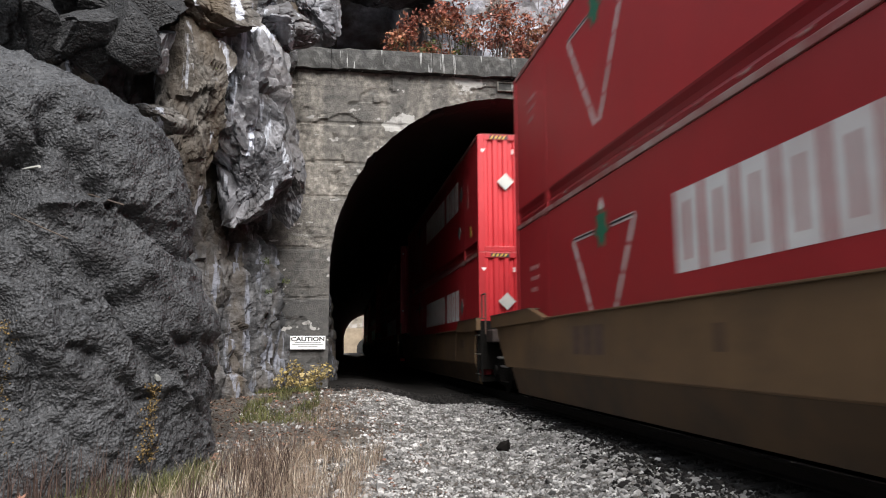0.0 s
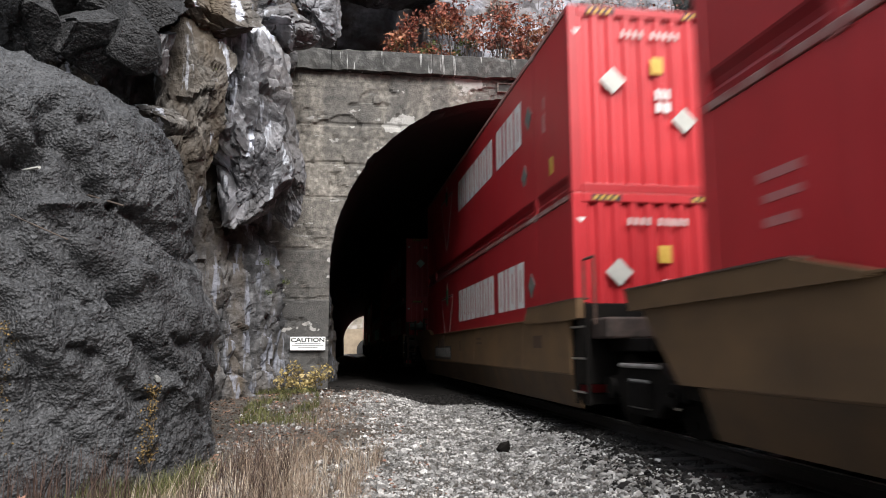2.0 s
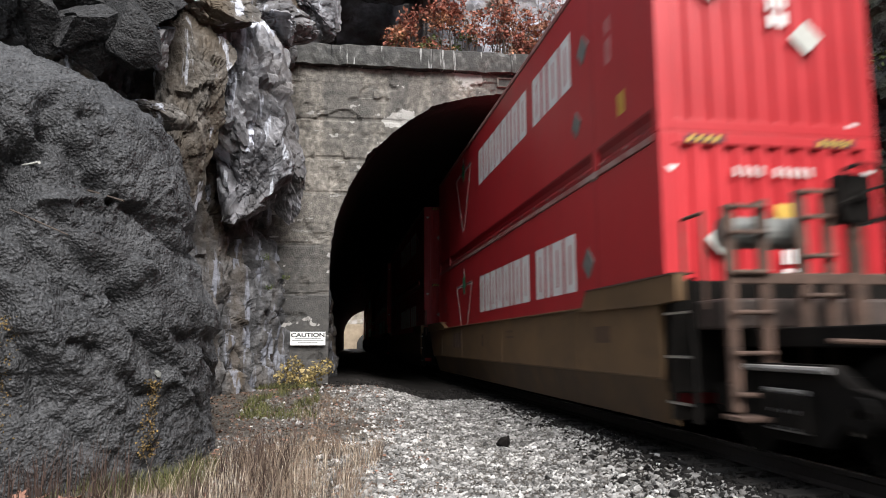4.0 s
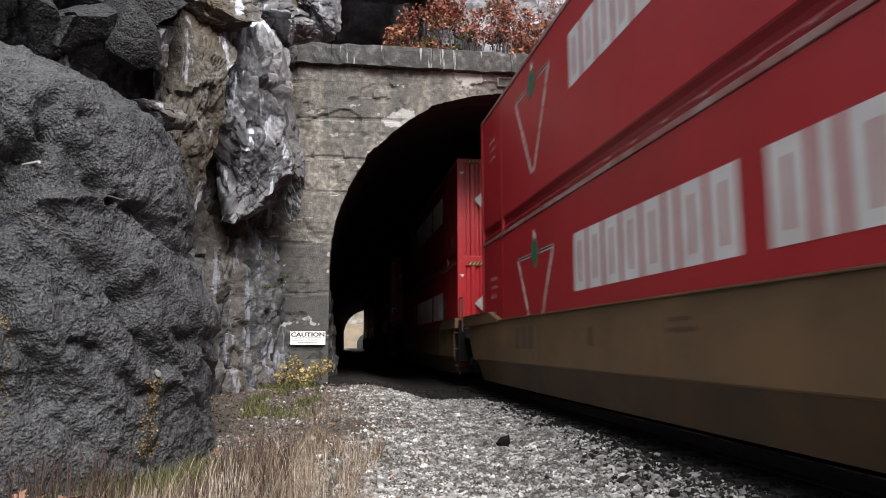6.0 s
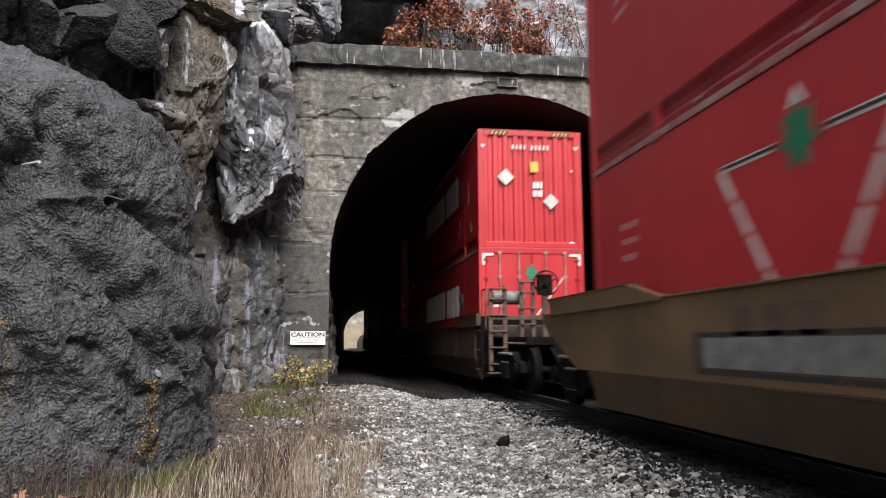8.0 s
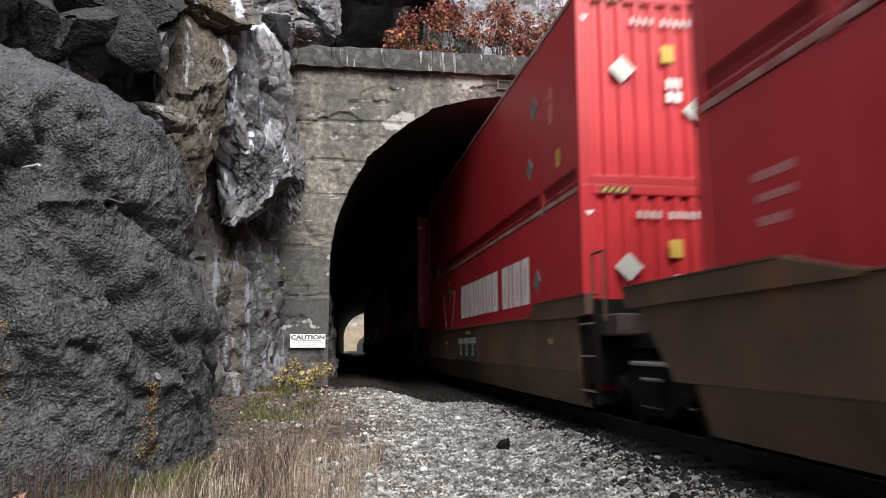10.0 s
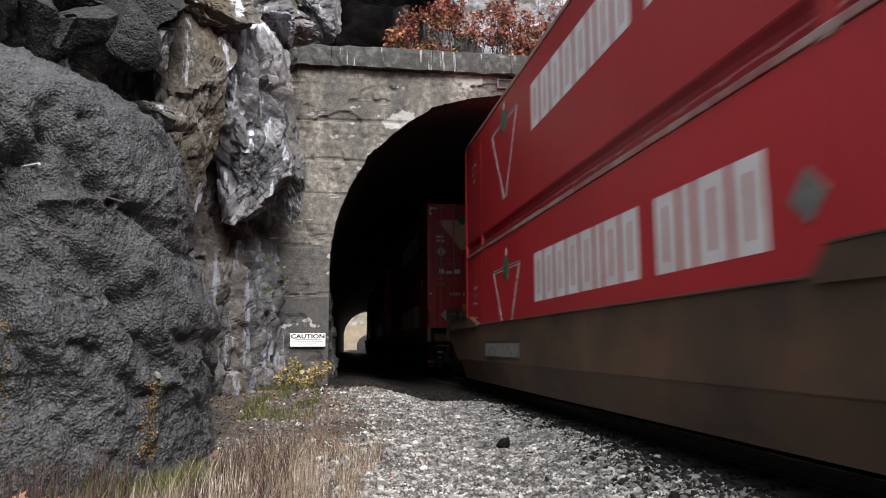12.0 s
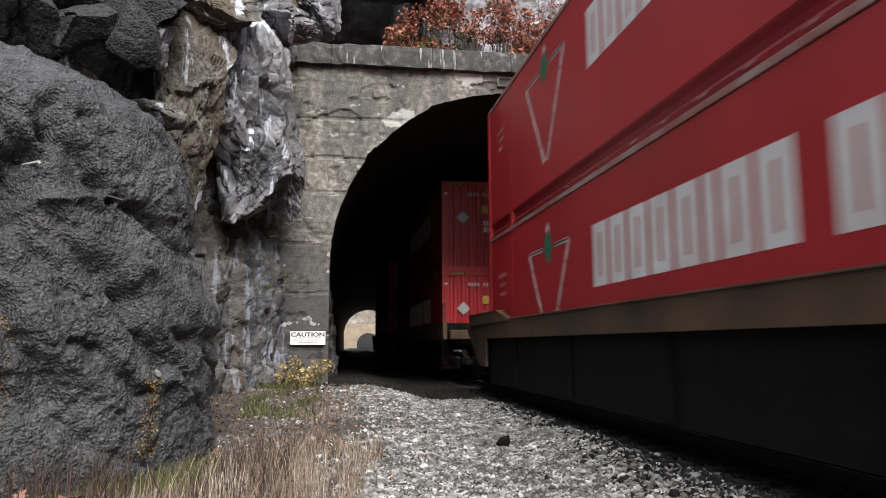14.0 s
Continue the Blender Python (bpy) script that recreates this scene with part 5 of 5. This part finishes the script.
def sideframe_mesh():
    bm = bmesh.new()
    outline = [(-1.15, 0.42), (-1.15, 0.6), (-0.75, 0.66), (-0.5, 0.82), (0.5, 0.82), (0.75, 0.66), (1.15, 0.6), (1.15, 0.42), (0.7, 0.42), (0.42, 0.2), (-0.42, 0.2), (-0.7, 0.42)]
    prism(bm, outline, "x", -0.07, 0.07)
    for y in (-0.24, -0.08, 0.08, 0.24):
        rod(bm, (-0.1, y, 0.3), (-0.1, y, 0.58), 0.06, 10)
    for y in (-0.875, 0.875):
        rod(bm, (-0.12, y, 0.48), (0.08, y, 0.48), 0.13, 14)
    me = bpy.data.meshes.new("sideframe")
    bmesh.ops.recalc_face_normals(bm, faces=bm.faces)
    bm.to_mesh(me)
    bm.free()
    me.materials.append(M_dull_black)
    return me


WHEELSET, SIDEFRAME = wheelset_mesh(), sideframe_mesh()
CAP_STEEL = boxes((-1.12, -1.06, -0.94, -0.8, 0.44, 0.54), bevel=0.02)
CAP_ME = bpy.data.meshes.new("bearing_cap")
CAP_STEEL.to_mesh(CAP_ME)
CAP_STEEL.free()
CAP_ME.materials.append(M_steel)


def add_truck(car, y):
    truck = part("truck", boxes((-0.95, 0.95, y - 0.16, y + 0.16, 0.4, 0.68), bevel=0.02), M_dull_black, car, "greasy black truck")
    for s in (-1, 1):
        part("sideframe", SIDEFRAME, None, truck, "", pose(s * 1.0, y, 0, 0, 0, 0 if s < 0 else 180))
    part("bearing_cap", CAP_ME, None, truck, "bright worn bearing cap", pose(0, y, 0))
    # pale rods added for the light caught along the sideframe
    for z, r, half in ((0.78, 0.028, 0.55), (0.6, 0.022, 0.26), (0.44, 0.02, 0.24), (0.3, 0.022, 0.26)):
        part("truck_bar", rod(bmesh.new(), (-1.1, y - half, z), (-1.1, y + half, z), r), M_glint, truck, "pale rod added as a highlight on the sideframe")
    for dy in (-0.875, 0.875):
        part("wheelset", WHEELSET, None, truck, "", pose(0, y + dy, 0.46))


def build_car(kind, first, last, brake):
    """A well car unit. kind: 'brown', 'grimy' or 'chord' (heavy top chord over a set-back side). first/last: own end platforms and couplers."""
    car = thing("well_car")
    paint = {"brown": M_brown, "grimy": M_brown_dark, "chord": M_brown_dark}[kind]
    y0, y1 = -0.15, L53 + 1.1
    for s in (-1, 1):
        bm = bmesh.new()
        if kind == "chord":
            pts = [(s * 1.33, 1.1), (s * 1.45, 1.1), (s * 1.45, 1.46), (s * 1.33, 1.46)]
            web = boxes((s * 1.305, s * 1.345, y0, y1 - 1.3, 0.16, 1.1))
            part("side_web", web, M_dull_black, car, "black set-back lower side")
        else:
            pts = [(s * 1.44, 0.63), (s * 1.45, 0.65), (s * 1.45, 1.44), (s * 1.4, 1.44), (s * 1.4, 0.63)]
            skirt = prism(bmesh.new(), [(s * 1.3, 0.17), (s * 1.437, 0.628), (s * 1.39, 0.628), (s * 1.335, 0.4), (s * 1.26, 0.17)], "y", y0, y1 - 1.15)
            # on brown cars the skirt's shade is painted in with a darker brown
            part("side_skirt", skirt, M_skirt if kind == "brown" else M_brown_dark, car, "inward-sloping lower skirt of the car side")
        prism(bm, pts, "y", y0, y1 - 1.3)
        # rear tail of the side, cut on a slant
        top = L53 + (2.0 if last else 1.15)
        low = 0.64 if kind != "chord" else 0.5
        tail = [(y1 - 1.3, 1.44), (top, 1.44), (top - 0.15, 1.25), (L53 + 0.35, low), (y1 - 1.3, low)]
        prism(bm, tail, "x", s * 1.4, s * 1.449)
        side = part("side_wall", bm, paint, car)
        part("top_flange", boxes((s * 1.33, s * 1.475, y0, y1, 1.44, 1.462), bevel=0.004), paint, side, "thin top flange")
        # raised ends
        edge = M_rust if kind == "brown" else paint
        front_wing = [(2.1, 1.46), (1.9, 1.6), (-1.5, 1.6), (-1.5, 1.12), (2.1, 1.12)] if kind == "chord" else [(2.1, 1.46), (1.9, 1.66), (-0.6, 1.66), (-0.6, 1.4), (-0.15, 1.38), (2.1, 1.4)]
        for outline, e0, e1, ez in ((front_wing, front_wing[2][0], 1.9, front_wing[2][1] - 0.005),
                                    ([(L53 - 2.3, 1.462), (L53 - 1.5, 1.64), (L53 + 1.5, 1.64), (L53 + 1.4, 1.4), (L53 - 2.3, 1.42)], L53 - 1.5, L53 + 1.5, 1.635)):
            wing = part("end_wing", prism(bmesh.new(), outline, "x", s * 1.38, s * 1.49), paint, car, "raised steel side plate at the car end")
            part("wing_edge", boxes((s * 1.3, s * 1.5, e0, e1, ez, ez + 0.017)), edge, wing, "scuffed edge")
        # weld ribs along the side
        if kind == "chord":
            for y in (1.2, 4.3, 7.4, 10.5, 13.6):
                part("side_stake", boxes((s * 1.345, s * 1.4, y, y + 0.08, 0.2, 1.1), bevel=0.008), M_dull_black, car)
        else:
            for y in (2.4, 6.8, 11.2, 14.6):
                part("weld_seam", boxes((s * 1.448, s * 1.456, y, y + 0.03, 0.67, 1.43)), paint, side)
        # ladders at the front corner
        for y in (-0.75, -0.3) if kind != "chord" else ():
            part("ladder_rail", boxes((s * 1.37, s * 1.42, y - 0.02, y + 0.02, 0.25, 1.6)), M_dull_black, car)
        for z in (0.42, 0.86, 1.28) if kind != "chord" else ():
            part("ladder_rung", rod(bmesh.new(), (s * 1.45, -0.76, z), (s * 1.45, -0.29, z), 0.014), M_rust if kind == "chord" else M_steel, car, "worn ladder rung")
        hr = bmesh.new()
        for a, b in (((s * 1.34, -0.5, 1.66), (s * 1.34, -0.5, 2.2)), ((s * 1.34, -0.9, 1.3), (s * 1.34, -0.9, 2.2)), ((s * 1.34, -0.9, 2.2), (s * 1.34, -0.5, 2.2))):
            rod(hr, a, b, 0.02)
        part("grab_rail", hr, M_rust, car)
    part("well_floor", boxes((-1.27, 1.27, -0.1, L53 + 0.12, 0.22, 0.36), (-1.3, 1.3, L53 + 0.05, L53 + 0.12, 0.3, 0.8)), M_dull_black, car)
    part("end_bulkhead", boxes((-1.38, 1.38, -0.3, -0.08, 0.5, 1.62), bevel=0.02), M_dull_black, car)
    part("end_bulkhead", boxes((-1.38, 1.38, L53 + 0.1, L53 + 0.3, 0.5, 1.6), bevel=0.02), M_dull_black, car)
    f_end = -2.7 if first else -1.55
    r_end = L53 + (2.7 if last else 1.55)
    for a, b, c0, c1 in ((f_end, -0.3, -0.95, -0.3), (L53 + 0.3, r_end, L53 + 0.3, L53 + 0.95)):
        part("end_platform", boxes((-0.9, 0.9, a, b, 0.95, 1.12), bevel=0.015), M_dull_black, car)
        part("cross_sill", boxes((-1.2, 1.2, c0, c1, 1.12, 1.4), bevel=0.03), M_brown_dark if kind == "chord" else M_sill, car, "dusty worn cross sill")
        part("draft_sill", boxes((-0.35, 0.35, a, b, 0.7, 0.95), bevel=0.015), M_dull_black, car)
    bm = bmesh.new()
    for x in (-0.6, 0.0, 0.6):
        rod(bm, (x, -0.3, 0.75), (x, f_end + 0.2, 0.62), 0.03)
    rod(bm, (-1.1, -0.45, 1.38), (1.1, -0.45, 1.38), 0.025)
    part("brake_pipe", bm, M_rust, car)
    if brake:
        ys, sx = (-1.75, 0.5) if kind == "chord" else (-1.3, 0.0)
        for x, top in ((-1.32, 2.2), (-1.0, 2.25), (-0.62, 2.35), (-0.36, 2.35)):
            part("end_post", boxes((x + sx - 0.045, x + sx + 0.045, ys - 0.035, ys + 0.035, 0.4, top), bevel=0.01), M_rust, car, "rusty upright end post")
        for x0, x1, levels in ((-1.34, -0.98, (0.55, 0.9, 1.25, 1.6, 1.95, 2.18)), (-0.64, -0.34, (0.7, 1.05, 1.4, 1.75, 2.1, 2.33))):
            for z in levels:
                part("end_rung", rod(bmesh.new(), (x0 + sx, ys - 0.06, z), (x1 + sx, ys - 0.06, z), 0.022), M_rust, car)
        part("end_beam", boxes((-1.34 + sx, 0.3 + sx, ys - 0.04, ys + 0.02, 1.5, 1.6), bevel=0.01), M_rust, car)
        part("end_tank", rod(bmesh.new(), (-1.2 + sx, ys + 0.3, 2.0), (-0.5 + sx, ys + 0.3, 2.0), 0.15, 16), M_placard_dull, car, "grey air reservoir")
        part("step_tread", boxes((-1.4 + sx, -0.7 + sx, ys - 0.2, ys + 0.1, 0.34, 0.38), bevel=0.008), M_rust, car)
        part("uncoupling_lever", rod(bmesh.new(), (-1.35, f_end + 0.1, 1.0), (0.1, f_end + 0.1, 0.95), 0.02), M_rust, car)
        wx, wz, wy = sx - 0.1, 2.3, ys - 0.16
        bm = bmesh.new()
        rod(bm, (wx, wy, wz), (wx, wy + 0.06, wz), 0.06, 10)
        for k in range(20):
            a, b = k * math.pi / 10, (k + 1) * math.pi / 10
            rod(bm, (wx + 0.27 * math.cos(a), wy, wz + 0.27 * math.sin(a)), (wx + 0.27 * math.cos(b), wy, wz + 0.27 * math.sin(b)), 0.018, 6)
        for k in range(4):
            a = k * math.pi / 2 + 0.4
            rod(bm, (wx, wy, wz), (wx + 0.27 * math.cos(a), wy, wz + 0.27 * math.sin(a)), 0.012, 6)
        part("brake_wheel", bm, M_dull_black, car, "round hand brake wheel")
        part("brake_housing", boxes((wx - 0.15, wx + 0.17, ys - 0.1, ys + 0.1, 2.05, 2.5), bevel=0.03), M_dull_black, car)
        part("brake_pillar", boxes((wx - 0.06, wx + 0.06, ys - 0.05, ys + 0.05, 1.1, 2.1), bevel=0.01), M_rust, car)
    if first:
        bm = boxes((-0.1, 0.1, f_end - 0.75, f_end + 0.1, 0.72, 0.9), (-0.2, 0.16, f_end - 0.95, f_end - 0.6, 0.66, 0.96), bevel=0.03)
        part("coupler", bm, M_rust, car)
        bm = bmesh.new()
        rod(bm, (-0.4, f_end, 0.9), (-0.3, f_end - 0.5, 0.45), 0.03)
        part("air_hose", bm, M_dull_black, car)
    if last:
        part("coupler", boxes((-0.1, 0.1, r_end - 0.1, r_end + 0.75, 0.72, 0.9), (-0.16, 0.2, r_end + 0.6, r_end + 0.95, 0.66, 0.96), bevel=0.03), M_rust, car)
    if last and kind != "chord":
        plate = part("number_panel", decal([(L53 - 6.05, L53 - 2.95, 0.71, 1.08)], 1.45, "x"), M_black, car, "dark framed number panel")
        part("panel_face", decal([(L53 - 5.95, L53 - 3.05, 0.75, 1.04)], 1.453, "x"), M_brown_dark, plate)
        for k in range(10):
            y = L53 - 3.1 - k * 0.285
            part("character", decal([(y - 0.262, y, 0.77, 1.03)], 1.456, "x"), M_stencil, plate, "pale worn block of a number")
    if kind == "grimy" and not first and not last:
        sheet_panel = part("mark_panel", decal([(6.75, 9.35, 0.7, 1.26)], 1.45, "x"), M_panel_dark, car, "dark painted panel on the side")
        for k in range(3):
            y = 9.2 - k * 0.8
            block = part("side_mark", decal([(y - 0.68, y, 1.06, 1.2), (y - 0.46, y - 0.22, 0.77, 1.06)], 1.453, "x"), M_placard, sheet_panel, "large pale worn block mark")
            for z in (0.86, 0.92, 0.98, 1.04):
                part("stripe", decal([(y - 0.6, y - 0.08, z, z + 0.018)], 1.456, "x"), M_panel_dark, block)
        for r in ((7.6, 8.2, 1.28, 1.36), (11.1, 11.3, 1.05, 1.14)):
            part("reflector", decal([r], 1.45, "x"), M_yellow, car, "orange yellow reflective strip")
        part("stencil", decal([(-0.05, 0.85, 0.76, 1.24)], 1.45, "x"), M_rust, car, "rusty worn stencil block")
        for r in ((3.0, 3.16, 1.0, 1.12), (2.0, 2.5, 0.95, 1.25)):
            part("stencil", decal([r], 1.45, "x"), M_rust, car)
        for r in ((1.0, 1.2, 1.02, 1.1), (7.2, 7.32, 1.02, 1.1)):
            part("reflector", decal([r], 1.45, "x"), M_leaf_yellow, car, "faded yellow reflector")
    elif kind == "brown":
        for k in range(3):
            part("side_mark", decal([(11.4 + k * 0.42, 11.4 + k * 0.42 + 0.3, 0.9, 1.28)], 1.45, "x"), M_rust, car, "faint rusty block mark")
        for r in ((6.0, 6.5, 1.2, 1.24), (5.9, 6.5, 1.1, 1.14), (8.6, 8.75, 0.95, 1.2), (1.2, 1.7, 1.0, 1.2)):
            part("stencil", decal([r], 1.45, "x"), M_brown_dark, car, "worn stencil print")
    add_truck(car, -1.65)
    if last:
        add_truck(car, L53 + 1.65)
    return car


# front edge of every stack along the train at the start, the car under it and its load
TRAIN = [
    (-2.76, "brown", False, False, False, "low_ribbed", "top_ribbed"),
    (16.96, "brown", False, False, False, "low_ribbed", "top_ribbed"),
    (36.85, "brown", False, True, False, "low_ribbed", "top_ribbed"),
    (60.71, "brown", True, False, True, "low_ribbed", "top_ribbed"),
    (80.63, "brown", False, False, False, "low_ribbed", "top_ribbed"),
    (100.04, "brown", False, True, False, "low_ribbed", "top_ribbed"),
    (123.83, "grimy", True, False, True, "low_doors", "top_ribbed"),
    (143.28, "grimy", False, False, False, "low_ribbed", "top_plain"),
    (162.69, "grimy", False, True, False, "low_ribbed", "top_ribbed"),
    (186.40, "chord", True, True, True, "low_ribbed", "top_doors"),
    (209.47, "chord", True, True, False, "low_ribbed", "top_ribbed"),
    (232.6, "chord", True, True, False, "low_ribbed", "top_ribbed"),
]
CAR_LABELS = {"brown": "brown steel well car carrying two stacked containers", "grimy": "grimy dark brown well car carrying two stacked containers",
              "chord": "dark brown well car with heavy top chord and set-back side"}
SPEED = 13.39
ROLLING = []
car_models = {}
for front, kind, first, last, brake, low, top in TRAIN:
    key = (kind, first, last, brake)
    if key in car_models:
        car = copy_thing(car_models[key], Matrix())
    else:
        car = car_models[key] = tagged(build_car(*key), CAR_LABELS[kind], "rail car", "well cars of the train")
    ROLLING.append((front, car, get_container(low), get_container(top)))


# ---- motion of the train ----
def place(front, t, z):
    y = front - SPEED * t + 0.0035 * t * t
    mid = y + L53 / 2
    turn = -math.degrees(math.atan(2 * BEND * max(0.0, mid - BEND_FROM)))
    m = Matrix.Translation((TRACK_X + float(bend(mid)), mid, z)) @ pose(0, 0, 0, 0, 0, turn)
    return m @ Matrix.Translation((0, -L53 / 2, 0))


def motions():
    times = [0.5 * k for k in range(29)]
    for front, car, low, top in ROLLING:
        walk(car, [(t, place(front, t, 0.0)) for t in times])
        walk(low, [(t, place(front, t, 0.37)) for t in times])
        walk(top, [(t, place(front, t, 3.27)) for t in times])
        wheels = [o for o in car.children_recursive if o.name.startswith("wheelset")]
        for w in wheels:
            at = w.matrix_basis.translation.copy()
            walk(w, [(k / FPS, Matrix.Translation(at) @ pose(0, 0, 0, math.degrees(SPEED * k / FPS / 0.46))) for k in range(FPS * 14 + 1)])


motions()
